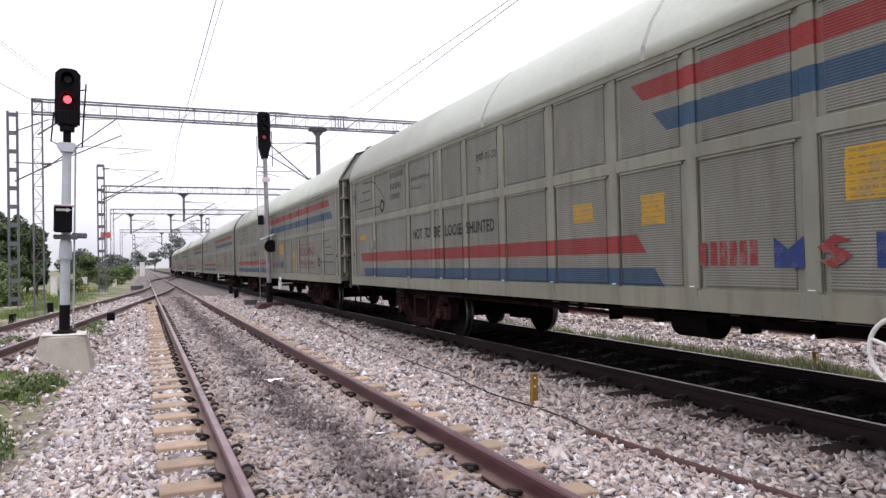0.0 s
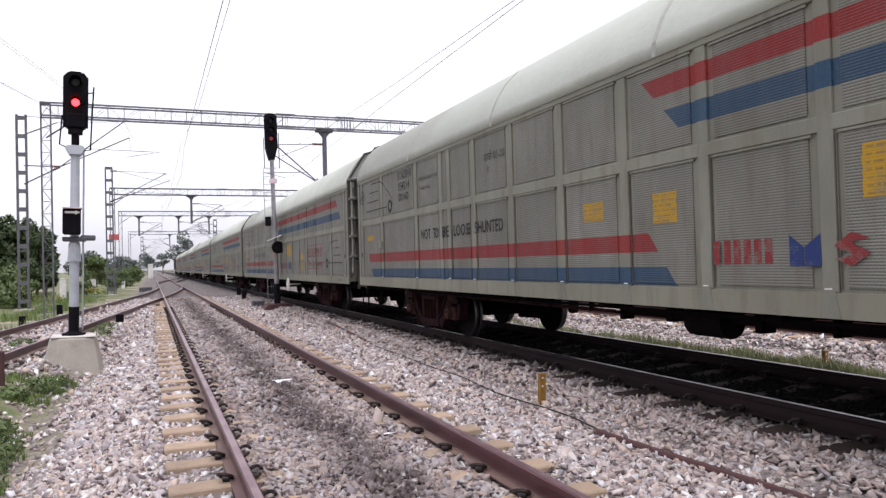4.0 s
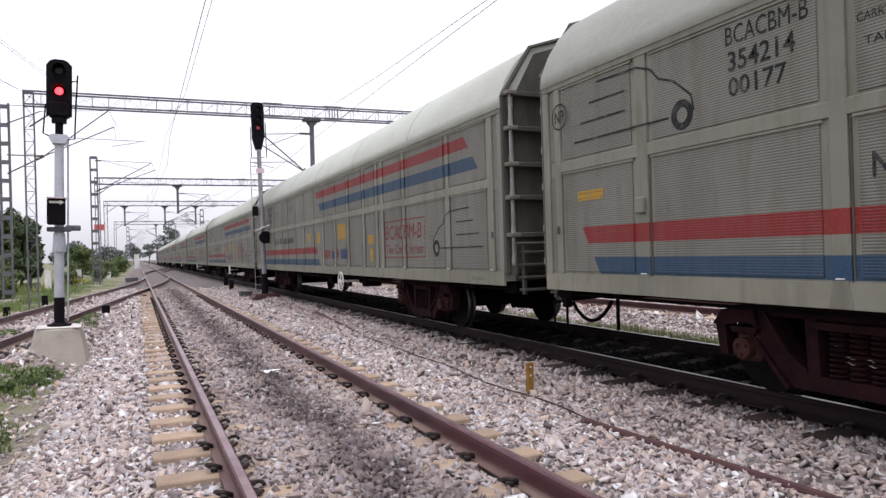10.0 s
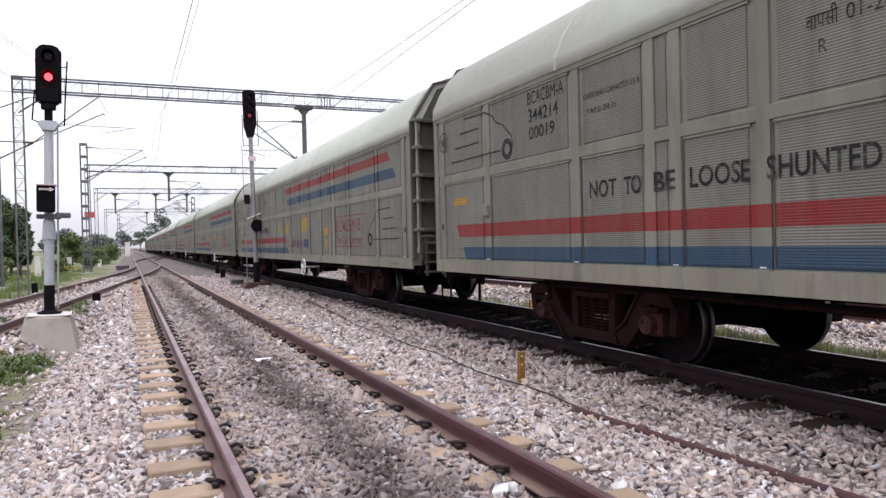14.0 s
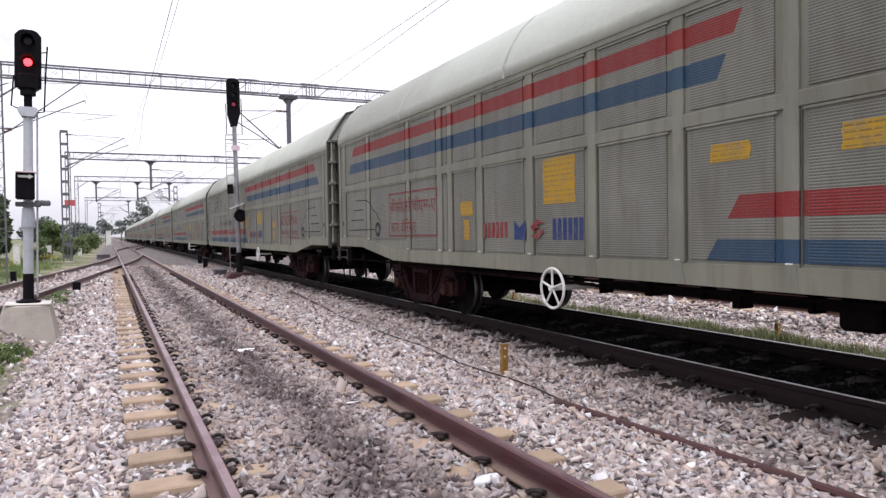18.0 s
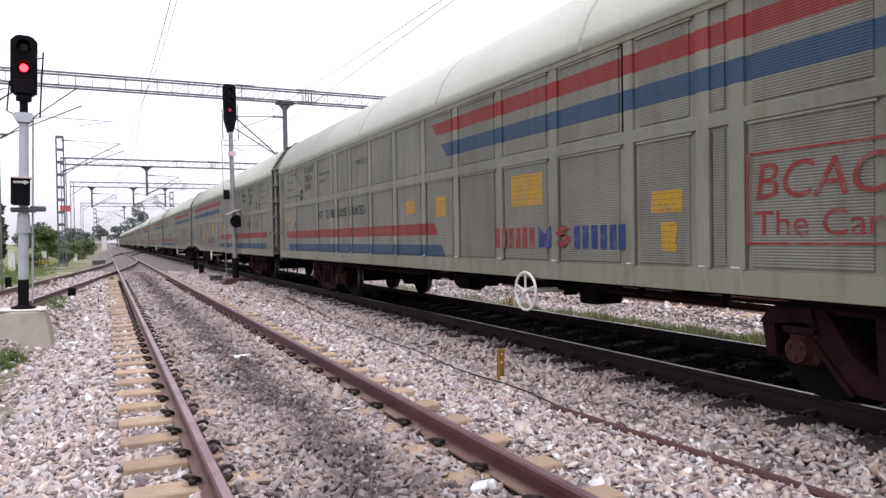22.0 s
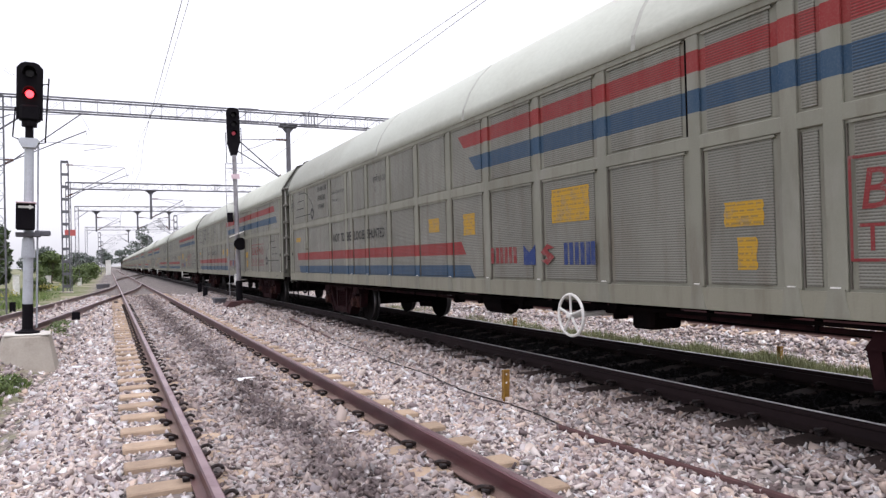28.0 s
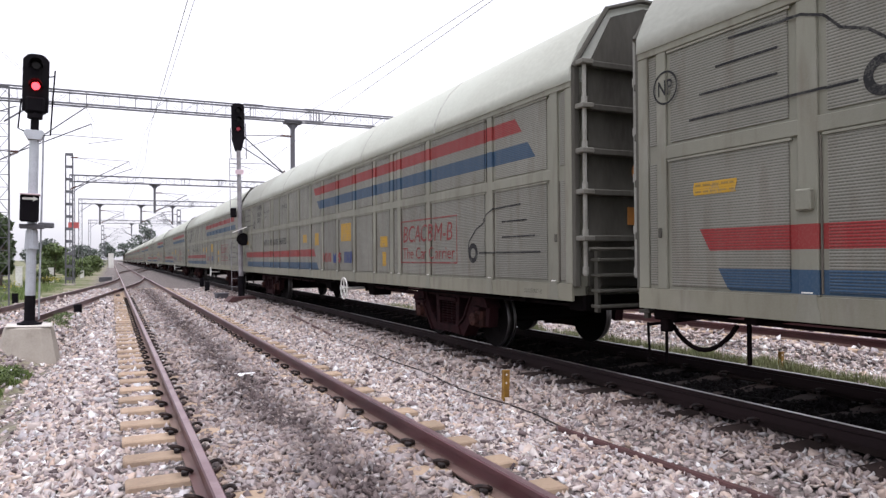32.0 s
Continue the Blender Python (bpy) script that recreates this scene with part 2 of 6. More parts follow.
def wagon_paint(name, layout, holes, base=PAINT):
    """Weathered grey enamel with red and blue bands; holes: rows of perforations in ribbed sheet."""
    g = Nodes(name)
    v = g.coords()
    vs = g.coords((1, 1, 0.18))
    big, streak, fine = g.noise(v, 0.7, 4), g.noise(vs, 6.0, 4), g.noise(v, 55, 3)
    grey = g.mix(g.ramp(big, 0.35, 0.7), shade(base, 1.06), shade(base, 0.8))
    patch = g.noise(g.coords((1, 0.8, 0.35)), 2.6, 5, 0.65)
    grey = g.mix(g.math("MULTIPLY", g.ramp(patch, 0.52, 0.75), 0.4), grey, (0.30, 0.292, 0.265))
    grey = g.mix(g.math("MULTIPLY", g.ramp(streak, 0.5, 0.74), 0.6), grey, (0.135, 0.112, 0.085))
    red, blue = side_bands(g, layout)
    fade = g.math("ADD", 0.80, g.math("MULTIPLY", streak, 0.24))
    col = g.mix(g.math("MULTIPLY", red, fade), grey, (0.235, 0.013, 0.015))
    col = g.mix(g.math("MULTIPLY", blue, fade), col, (0.014, 0.053, 0.112))
    col = g.mix(g.math("MULTIPLY", g.ramp(fine, 0.45, 0.75), 0.09), col, (0.33, 0.32, 0.28))
    info = g.n("ShaderNodeObjectInfo").outputs["Random"]
    hs = g.n("ShaderNodeHueSaturation")
    g.put(hs.inputs["Value"], g.math("ADD", 0.93, g.math("MULTIPLY", info, 0.12)))
    g.put(hs.inputs["Color"], col)
    col = hs.outputs["Color"]
    if holes:
        rows, hole = perforation(g)
        col = g.mix(g.math("MULTIPLY", hole, 0.85), col, (0.045, 0.043, 0.038))
        g.bump(g.math("ADD", g.math("MULTIPLY", rows, -0.5), g.math("MULTIPLY", fine, 0.3)), 0.55, 0.004)
    else:
        g.bump(g.math("ADD", fine, g.math("MULTIPLY", big, 2.0)), 0.35, 0.004)
    g.b.inputs["Specular IOR Level"].default_value = 0.25
    return g.done(col, g.math("ADD", 0.5, g.math("MULTIPLY", streak, 0.2)))


def leaf_material(name, dark, light):
    g = Nodes(name)
    isl = g.n("ShaderNodeNewGeometry").outputs["Random Per Island"]
    n = g.noise(g.coords(), 0.8, 3)
    col = g.mix(g.math("ADD", g.math("MULTIPLY", isl, 0.6), g.math("MULTIPLY", n, 0.4)), dark, light)
    g.b.inputs["Subsurface Weight"].default_value = 0.0
    return g.done(col, 0.65)


def glow(name, colour, strength):
    g = Nodes(name)
    g.put(g.b.inputs["Emission Color"], (*colour, 1))
    g.b.inputs["Emission Strength"].default_value = strength
    return g.done(shade(colour, 0.4), 0.3)


MAT = {
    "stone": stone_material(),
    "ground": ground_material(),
    "rail": rail_material("rusty_rail", (0.092, 0.034, 0.039), (0.046, 0.020, 0.026), (0.215, 0.15, 0.122), 0.4),
    # main-track rail: a darker copy that holds the train's shade in its colour
    "rail_shaded": rail_material("shaded_rail", (0.024, 0.015, 0.016), (0.013, 0.009, 0.01), (0.02, 0.014, 0.013), 0.65),
    "rail_dark": rail_material("dark_rail", (0.045, 0.024, 0.024), (0.028, 0.017, 0.018), (0.06, 0.04, 0.035), 0.65),
    "rail_top": surface("worn_rail_head", (0.30, 0.20, 0.21), (0.19, 0.115, 0.13), 0.36, 0.65, 4.0, 60, 0.0005),
    "rail_bright": surface("polished_rail_head", (0.42, 0.40, 0.39), (0.27, 0.25, 0.245), 0.34, 0.9, 4.0, 60, 0.0003),
    "sleeper": surface("concrete_sleeper", (0.37, 0.275, 0.195), (0.28, 0.205, 0.15), 0.85, 0, 3.0, 45, 0.002, per_object=0.2),
    # dark copy: stands for the train's shade; also laid on the diverging track
    "sleeper_dark": surface("dark_sleeper", (0.034, 0.025, 0.023), (0.06, 0.043, 0.039), 0.8, 0, 3.0, 45, 0.002, per_object=0.25, spec=0.1),
    "clip": surface("rusty_clip", (0.022, 0.018, 0.018), (0.05, 0.03, 0.027), 0.55, 0.3, 8.0, 60, 0.001, spec=0.25),
    "rod": surface("rusty_rod", (0.082, 0.038, 0.037), (0.055, 0.03, 0.03), 0.75, 0.1, 5.0, 70, 0.001),
    "solid_e": wagon_paint("wagon_paint", BANDS_E, False, FRAME_PAINT),
    "holes_e": wagon_paint("perforated_sheet", BANDS_E, True),
    "solid_h": wagon_paint("wagon_paint_reverse", BANDS_H, False, FRAME_PAINT),
    "holes_h": wagon_paint("perforated_sheet_reverse", BANDS_H, True),
    "sill": wagon_paint("pale_sill_paint", BANDS_NONE, False, (0.230, 0.223, 0.172)),
    "seam": surface("rusty_seam", (0.095, 0.085, 0.072), (0.15, 0.14, 0.12), 0.8, 0, 2.0, 30, 0.001, 0.3, (1, 1, 0.4), spec=0.1),
    "roof": surface("wagon_roof", (0.50, 0.52, 0.466), (0.40, 0.405, 0.358), 0.75, 0, 0.5, 20, 0.003, 0.2, (1, 0.6, 1), per_object=0.06, spec=0.12),
    "roof_seam": surface("dusty_roof_seam", (0.40, 0.405, 0.37), (0.30, 0.295, 0.265), 0.6, 0, 2.0, 20, 0.002, 0.2),
    "end": surface("dark_end_wall", (0.088, 0.085, 0.073), (0.05, 0.046, 0.04), 0.65, 0, 1.5, 25, 0.002, 0.25, (1, 1, 0.3), spec=0.1),
    # underframe, bogie and wheel colours hold the shade below the wagon floor
    "under": surface("shaded_underframe", (0.0045, 0.0036, 0.004), (0.0095, 0.0062, 0.0062), 0.9, 0, 3.0, 30, 0.003, spec=0.03),
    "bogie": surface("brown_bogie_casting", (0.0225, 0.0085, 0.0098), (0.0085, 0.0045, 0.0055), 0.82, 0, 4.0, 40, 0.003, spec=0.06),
    "hub": surface("dusty_axle_cap", (0.055, 0.024, 0.02), (0.022, 0.012, 0.012), 0.75, 0.1, 8.0, 50, 0.002, spec=0.08),
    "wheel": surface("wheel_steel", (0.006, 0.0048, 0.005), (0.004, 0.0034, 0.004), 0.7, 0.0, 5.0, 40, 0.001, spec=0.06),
    "tread": surface("bright_wheel_tread", (0.10, 0.095, 0.095), None, 0.42, 0.8, 5.0, 40, 0.0004),
    "bracket": surface("grey_bracket", (0.165, 0.16, 0.14), (0.11, 0.105, 0.09), 0.6, 0, 4.0, 40, 0.001, spec=0.15),
    "pipe": surface("pale_grey_pipe", (0.27, 0.265, 0.24), (0.17, 0.16, 0.14), 0.6, 0, 4.0, 40, 0.001),
    "white_metal": surface("whitish_metal_paint", (0.70, 0.69, 0.66), (0.52, 0.50, 0.47), 0.55, 0, 6.0, 50, 0.001),
    "hose": surface("rubber_hose", (0.006, 0.004, 0.0045), None, 0.8, 0, 6.0, 40, 0.001, spec=0.03),
    "black_ink": ink("black_stencil_paint", (0.016, 0.016, 0.018), wear=0.45),
    "navy_ink": ink("navy_stencil_paint", (0.025, 0.045, 0.15), wear=0.4),
    "red_ink": ink("red_stencil_paint", (0.215, 0.035, 0.036), wear=0.6),
    "yellow": ink("yellow_stencil_panel", (0.45, 0.26, 0.026), wear=0.6),
    "ochre_ink": surface("worn_notice_text", (0.26, 0.175, 0.05), None, 0.7, 0, 5.0, 60, 0.0003),
    "post_yellow": surface("rusty_yellow_paint", (0.30, 0.165, 0.025), (0.14, 0.065, 0.03), 0.7, 0.1, 7.0, 60, 0.001),
    "signal_black": surface("matt_black_signal", (0.006, 0.005, 0.007), (0.010, 0.009, 0.010), 0.85, 0, 5.0, 40, 0.0006, spec=0.1),
    "pole_grey": surface("weathered_grey_pole", (0.27, 0.265, 0.28), (0.17, 0.15, 0.16), 0.55, 0.1, 3.0, 40, 0.0008),
    "pole": surface("aluminium_painted_pole", (0.45, 0.47, 0.51), (0.34, 0.35, 0.38), 0.5, 0.15, 3.0, 40, 0.0008),
    "plinth": surface("cast_concrete", (0.37, 0.335, 0.29), (0.28, 0.25, 0.21), 0.9, 0, 2.0, 30, 0.004, 0.3),
    "plinth_top": surface("whitewashed_concrete", (0.60, 0.57, 0.53), (0.45, 0.42, 0.38), 0.9, 0, 5.0, 40, 0.003),
    "steel": surface("galvanised_steel", (0.135, 0.135, 0.15), (0.10, 0.098, 0.11), 0.55, 0.4, 2.0, 30, 0.001),
    "dark_steel": surface("dark_weathered_steel", (0.115, 0.115, 0.13), (0.09, 0.08, 0.085), 0.6, 0.4, 2.0, 30, 0.001),
    "wire": surface("old_copper_wire", (0.16, 0.155, 0.165), None, 0.5, 0.3),
    "insulator": surface("brown_porcelain", (0.10, 0.05, 0.04), None, 0.25),
    "plate_red": surface("red_enamel_plate", (0.50, 0.10, 0.10), (0.42, 0.12, 0.11), 0.5),
    "plate_pink": surface("faded_pink_plate", (0.60, 0.46, 0.50), None, 0.5),
    "lens_off": surface("unlit_lens", (0.02, 0.018, 0.018), None, 0.12, spec=0.1),
    "lamp_red": glow("red_signal_lamp", (1.0, 0.03, 0.035), 3.0),
    "lamp_dim": glow("dim_red_lamp", (0.35, 0.02, 0.04), 0.22),
    "bark": surface("bark", (0.10, 0.075, 0.055), (0.06, 0.045, 0.035), 0.9, 0, 3.0, 30, 0.01),
    "leaf_dark": leaf_material("dark_foliage", (0.018, 0.032, 0.010), (0.065, 0.10, 0.03)),
    "leaf_mid": leaf_material("shrub_foliage", (0.035, 0.06, 0.018), (0.14, 0.19, 0.055)),
    "leaf_far": leaf_material("hazy_foliage", (0.05, 0.065, 0.055), (0.10, 0.125, 0.10)),
    "grass": leaf_material("grass_blades", (0.05, 0.10, 0.02), (0.20, 0.26, 0.07)),
    "dry_grass": leaf_material("dry_grass_blades", (0.10, 0.125, 0.045), (0.30, 0.31, 0.15)),
    "orange": surface("faded_orange_paint", (0.42, 0.17, 0.03), (0.30, 0.13, 0.04), 0.7),
    "flower": surface("yellow_flowers", (0.42, 0.37, 0.09), None, 0.7),
    "litter": surface("white_plastic_litter", (0.80, 0.80, 0.82), (0.68, 0.69, 0.72), 0.5, 0, 8, 40, 0.002),
    "loco": surface("dark_locomotive_paint", (0.05, 0.045, 0.05), (0.08, 0.06, 0.06), 0.5),
    "wall_white": surface("limewashed_wall", (0.66, 0.65, 0.62), (0.5, 0.48, 0.45), 0.85, 0, 0.8, 20, 0.003),
}


# ---- mesh helpers ----
class Shape:
    """Collects vertices and faces for one mesh."""

    def __init__(self):
        self.v, self.f = [], []

    def add(self, verts, faces):
        k = len(self.v)
        self.v += [tuple(p) for p in verts]
        self.f += [tuple(i + k for i in q) for q in faces]
        return self

    def box(self, x0, x1, y0, y1, z0, z1, c=0.0):
        """A box; c: a chamfer on its edges."""
        if c <= 0:
            v = [(x, y, z) for z in (z0, z1) for y in (y0, y1) for x in (x0, x1)]
            return self.add(v, [(0, 2, 3, 1), (4, 5, 7, 6), (0, 1, 5, 4), (2, 6, 7, 3), (0, 4, 6, 2), (1, 3, 7, 5)])
        v, idx = [], {}
        X, Y, Z = (x0, x1), (y0, y1), (z0, z1)
        for i in (0, 1):
            for j in (0, 1):
                for k in (0, 1):
                    sx, sy, sz = c if i == 0 else -c, c if j == 0 else -c, c if k == 0 else -c
                    for a, p in enumerate(((X[i], Y[j] + sy, Z[k] + sz), (X[i] + sx, Y[j], Z[k] + sz), (X[i] + sx, Y[j] + sy, Z[k]))):
                        idx[i, j, k, a] = len(v)
                        v.append(p)
        f = []
        for i in (0, 1):
            q = [idx[i, 0, 0, 0], idx[i, 1, 0, 0], idx[i, 1, 1, 0], idx[i, 0, 1, 0]]
            f.append(q[::-1] if i == 0 else q)
            q = [idx[0, i, 0, 1], idx[1, i, 0, 1], idx[1, i, 1, 1], idx[0, i, 1, 1]]
            f.append(q if i == 0 else q[::-1])
            q = [idx[0, 0, i, 2], idx[1, 0, i, 2], idx[1, 1, i, 2], idx[0, 1, i, 2]]
            f.append(q[::-1] if i == 0 else q)
        for i in (0, 1):
            for j in (0, 1):
                q = [idx[i, j, 0, 0], idx[i, j, 1, 0], idx[i, j, 1, 1], idx[i, j, 0, 1]]
                f.append(q if (i + j) % 2 else q[::-1])
                q = [idx[i, 0, j, 0], idx[i, 1, j, 0], idx[i, 1, j, 2], idx[i, 0, j, 2]]
                f.append(q if (i + j) % 2 == 0 else q[::-1])
                q = [idx[0, i, j, 1], idx[1, i, j, 1], idx[1, i, j, 2], idx[0, i, j, 2]]
                f.append(q if (i + j) % 2 else q[::-1])
                for k in (0, 1):
                    q = [idx[i, j, k, 0], idx[i, j, k, 1], idx[i, j, k, 2]]
                    f.append(q if (i + j + k) % 2 else q[::-1])
        return self.add(v, f)

    def rod(self, a, b, r, n=8, r2=None, caps=True):
        a, b = Vector(a), Vector(b)
        d = (b - a).normalized()
        u = d.orthogonal().normalized()
        w = d.cross(u)
        r2 = r if r2 is None else r2
        ring = [(math.cos(2 * math.pi * i / n), math.sin(2 * math.pi * i / n)) for i in range(n)]
        v = [a + r * (p * u + q * w) for p, q in ring] + [b + r2 * (p * u + q * w) for p, q in ring]
        f = [(i, (i + 1) % n, n + (i + 1) % n, n + i) for i in range(n)]
        if caps:
            f += [tuple(range(n))[::-1], tuple(range(n, 2 * n))]
        return self.add(v, f)

    def tube(self, pts, r, n=6):
        """One bent tube through the points."""
        pts = [Vector(p) for p in pts]
        k, m = len(self.v), len(pts)
        u = None
        for i, p in enumerate(pts):
            d = (pts[min(i + 1, m - 1)] - pts[max(i - 1, 0)]).normalized()
            u = d.orthogonal().normalized() if u is None else (u - d * u.dot(d)).normalized()
            w = d.cross(u)
            self.v += [tuple(p + r * (math.cos(2 * math.pi * a / n) * u + math.sin(2 * math.pi * a / n) * w)) for a in range(n)]
        self.f += [(k + i * n + a, k + i * n + (a + 1) % n, k + (i + 1) * n + (a + 1) % n, k + (i + 1) * n + a) for i in range(m - 1) for a in range(n)]
        self.f += [tuple(range(k, k + n))[::-1], tuple(range(k + (m - 1) * n, k + m * n))]
        return self

    def ribbed(self, c, d, n, pitch, core, rim, m=8):
        """A stack of sheds along d, turned in one piece."""
        c, d = Vector(c), Vector(d).normalized()
        u = d.orthogonal().normalized()
        w = d.cross(u)
        k, rings = len(self.v), []
        for i in range(n):
            rings += [(i * pitch, core), (i * pitch + 0.25 * pitch, rim), (i * pitch + 0.5 * pitch, rim), (i * pitch + 0.75 * pitch, core)]
        for h, r in rings:
            self.v += [tuple(c + d * h + r * (math.cos(2 * math.pi * a / m) * u + math.sin(2 * math.pi * a / m) * w)) for a in range(m)]
        q = len(rings)
        self.f += [(k + i * m + a, k + i * m + (a + 1) % m, k + (i + 1) * m + (a + 1) % m, k + (i + 1) * m + a) for i in range(q - 1) for a in range(m)]
        self.f += [tuple(range(k, k + m))[::-1], tuple(range(k + (q - 1) * m, k + q * m))]
        return self

    def prism(self, prof, y0, y1, caps=True):
        """Extrudes a profile of (x, z), listed counter-clockwise as seen from -y, along y."""
        n = len(prof)
        v = [(x, y0, z) for x, z in prof] + [(x, y1, z) for x, z in prof]
        f = [(i, (i + 1) % n, n + (i + 1) % n, n + i) for i in range(n)]
        if caps:
            f += [tuple(range(n))[::-1], tuple(range(n, 2 * n))]
        return self.add(v, f)

    def torus(self, c, axis, R_, r, n=24, m=6):
        d = Vector(axis).normalized()
        u = d.orthogonal().normalized()
        w = d.cross(u)
        v = []
        for i in range(n):
            a = 2 * math.pi * i / n
            e = math.cos(a) * u + math.sin(a) * w
            for j in range(m):
                b = 2 * math.pi * j / m
                v.append(Vector(c) + (R_ + r * math.cos(b)) * e + r * math.sin(b) * d)
        return self.add(v, [(i * m + j, ((i + 1) % n) * m + j, ((i + 1) % n) * m + (j + 1) % m, i * m + (j + 1) % m) for i in range(n) for j in range(m)])

    def mesh(self, name, *materials):
        me = bpy.data.meshes.new(name)
        me.from_pydata(self.v, [], self.f)
        for m in materials:
            me.materials.append(MAT[m])
        bm = bmesh.new()
        bm.from_mesh(me)
        bmesh.ops.recalc_face_normals(bm, faces=bm.faces)
        bm.to_mesh(me)
        bm.free()
        return me


def part(name, shape, material, parent, label="", kind=""):
    me = shape if isinstance(shape, bpy.types.Mesh) else shape.mesh(name, material)
    ob = new(name, me)
    ob.parent = parent
    return tagged(ob, label, kind=kind)


def thing(name, label, category, m=None, group="", kind=""):
    ob = new(name)
    ob.empty_display_size = 0.2
    if m is not None:
        ob.matrix_world = m
    return tagged(ob, label, category, group, kind)


def solid(name, shape, material, label, category, m=None, group="", kind=""):
    ob = new(name, shape if isinstance(shape, bpy.types.Mesh) else shape.mesh(name, material))
    if m is not None:
        ob.matrix_world = m
    return tagged(ob, label, category, group, kind)


def raw_mesh(name, verts, tris, material):
    """A mesh from numpy arrays of vertices and triangles."""
    me = bpy.data.meshes.new(name)
    me.vertices.add(len(verts))
    me.vertices.foreach_set("co", verts.astype(np.float32).ravel())
    me.loops.add(len(tris) * 3)
    me.loops.foreach_set("vertex_index", tris.astype(np.int32).ravel())
    me.polygons.add(len(tris))
    me.polygons.foreach_set("loop_start", np.arange(0, len(tris) * 3, 3, dtype=np.int32))
    me.polygons.foreach_set("loop_total", np.full(len(tris), 3, dtype=np.int32))
    me.materials.append(MAT[material])
    me.update(calc_edges=True)
    return me

# ---- the lie of the land ----
TRAIN_X, TRAIN_Z, HALF = 4.642, 0.066, 0.8725
THIRD_X, FOURTH_X = 11.0, 15.3


def branch_x(y):
    """The right-hand rail of the diverging track."""
    if y <= 42:
        return -0.87 - 0.12 * (39.5 - y)
    u = (66 - y) / 24
    return 0.8725 - 1.44 * u * u


def ground_z(x, y):
    z = -0.55 if x < 3 else -0.38
    if 0 < x < 6:
        z = max(z, -0.24)
    z = max(z, -0.21 - 0.55 * max(0.0, abs(x) - 1.85) if x < 0 else -0.21 - 0.3 * max(0.0, x - 1.7))
    z = max(z, TRAIN_Z - 0.21 - 0.5 * max(0.0, abs(x - TRAIN_X) - 1.75))
    for cx in (THIRD_X, FOURTH_X):
        z = max(z, -0.25 - 0.4 * max(0.0, abs(x - cx) - 1.7))
    if y < 66:
        d = abs(x - branch_x(y) + HALF)
        z = max(z, -0.24 - 0.35 * max(0.0, d - 1.5))
    return z + 0.03 * noise.noise((x * 0.7, y * 0.7, 0.0)) * (1.0 if x < -2.4 else 0.4)


def ground_sheet():
    xs = [-3000, -800, -300, -120, -60, -35, -24, -18] + [-14 + 0.3 * i for i in range(115)] + [22, 26, 34, 50, 90, 200, 600, 3000]
    ys = [-300, -100, -50, -30, -20] + [-14 + 1.0 * i for i in range(85)] + [75, 82, 90, 100, 115, 135, 160, 200, 260, 350, 500, 800, 1500, 4000]
    v = [(x, y, ground_z(x, y)) for y in ys for x in xs]
    n = len(xs)
    f = [(j * n + i, j * n + i + 1, (j + 1) * n + i + 1, (j + 1) * n + i) for j in range(len(ys) - 1) for i in range(n - 1)]
    me = bpy.data.meshes.new("ground")
    me.from_pydata(v, [], f)
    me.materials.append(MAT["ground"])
    me.polygons.foreach_set("use_smooth", [True] * len(f))
    return tagged(new("ground", me), "pale earth, ballast fines and rough grass along the railway", "ground", kind="structure")


ground_sheet()

# ---- tracks ----
RAIL = [(-0.075, -0.172), (0.075, -0.172), (0.075, -0.16), (0.0125, -0.14), (0.0125, -0.05), (0.036, -0.04), (0.036, -0.007), (0.027, 0.0),
        (-0.027, 0.0), (-0.036, -0.007), (-0.036, -0.04), (-0.0125, -0.05), (-0.0125, -0.14), (-0.075, -0.16)]


def rail_path(pts, prof, dz=0.0):
    """A rail profile swept along points (x, y)."""
    s, n = Shape(), len(prof)
    for x, y in pts:
        s.v += [(x + a, y, b + dz) for a, b in prof]
    for k in range(len(pts) - 1):
        s.f += [(k * n + i, k * n + (i + 1) % n, (k + 1) * n + (i + 1) % n, (k + 1) * n + i) for i in range(n)]
    s.f += [tuple(range(n))[::-1], tuple(range((len(pts) - 1) * n, len(pts) * n))]
    return s


def sleeper_mesh(material):
    s = Shape()
    st = [(-1.375, 0.092, -0.175), (-1.36, 0.1, -0.165), (-0.6, 0.1, -0.165), (-0.35, 0.085, -0.19), (0.35, 0.085, -0.19), (0.6, 0.1, -0.165), (1.36, 0.1, -0.165), (1.375, 0.092, -0.175)]
    for x, w, z in st:
        s.v += [(x, -0.135, -0.37), (x, 0.135, -0.37), (x, w + 0.012, z - 0.012), (x, w, z), (x, -w, z), (x, -w - 0.012, z - 0.012)]
    for k in range(len(st) - 1):
        s.f += [(k * 6 + i, k * 6 + (i + 1) % 6, (k + 1) * 6 + (i + 1) % 6, (k + 1) * 6 + i) for i in range(6)]
    s.f += [tuple(range(6))[::-1], tuple(range(42, 48))]
    return s.mesh("sleeper", material)


def clip_mesh():
    """A bent spring clip over the rail foot, with its cast shoulder."""
    s = Shape()
    s.box(-0.028, 0.02, -0.03, 0.03, -0.012, 0.024, 0.008)
    pts = [(0.0 + 0.052 * math.cos(a), 0.058 * math.sin(a), 0.03 + 0.03 * math.sin(a + 0.6)) for a in [0.5 * i for i in range(12)]]
    s.tube(pts, 0.014, 6)
    return s.mesh("rail_clip", "clip")


SLEEPER, SLEEPER_DARK, CLIP = sleeper_mesh("sleeper"), sleeper_mesh("sleeper_dark"), clip_mesh()


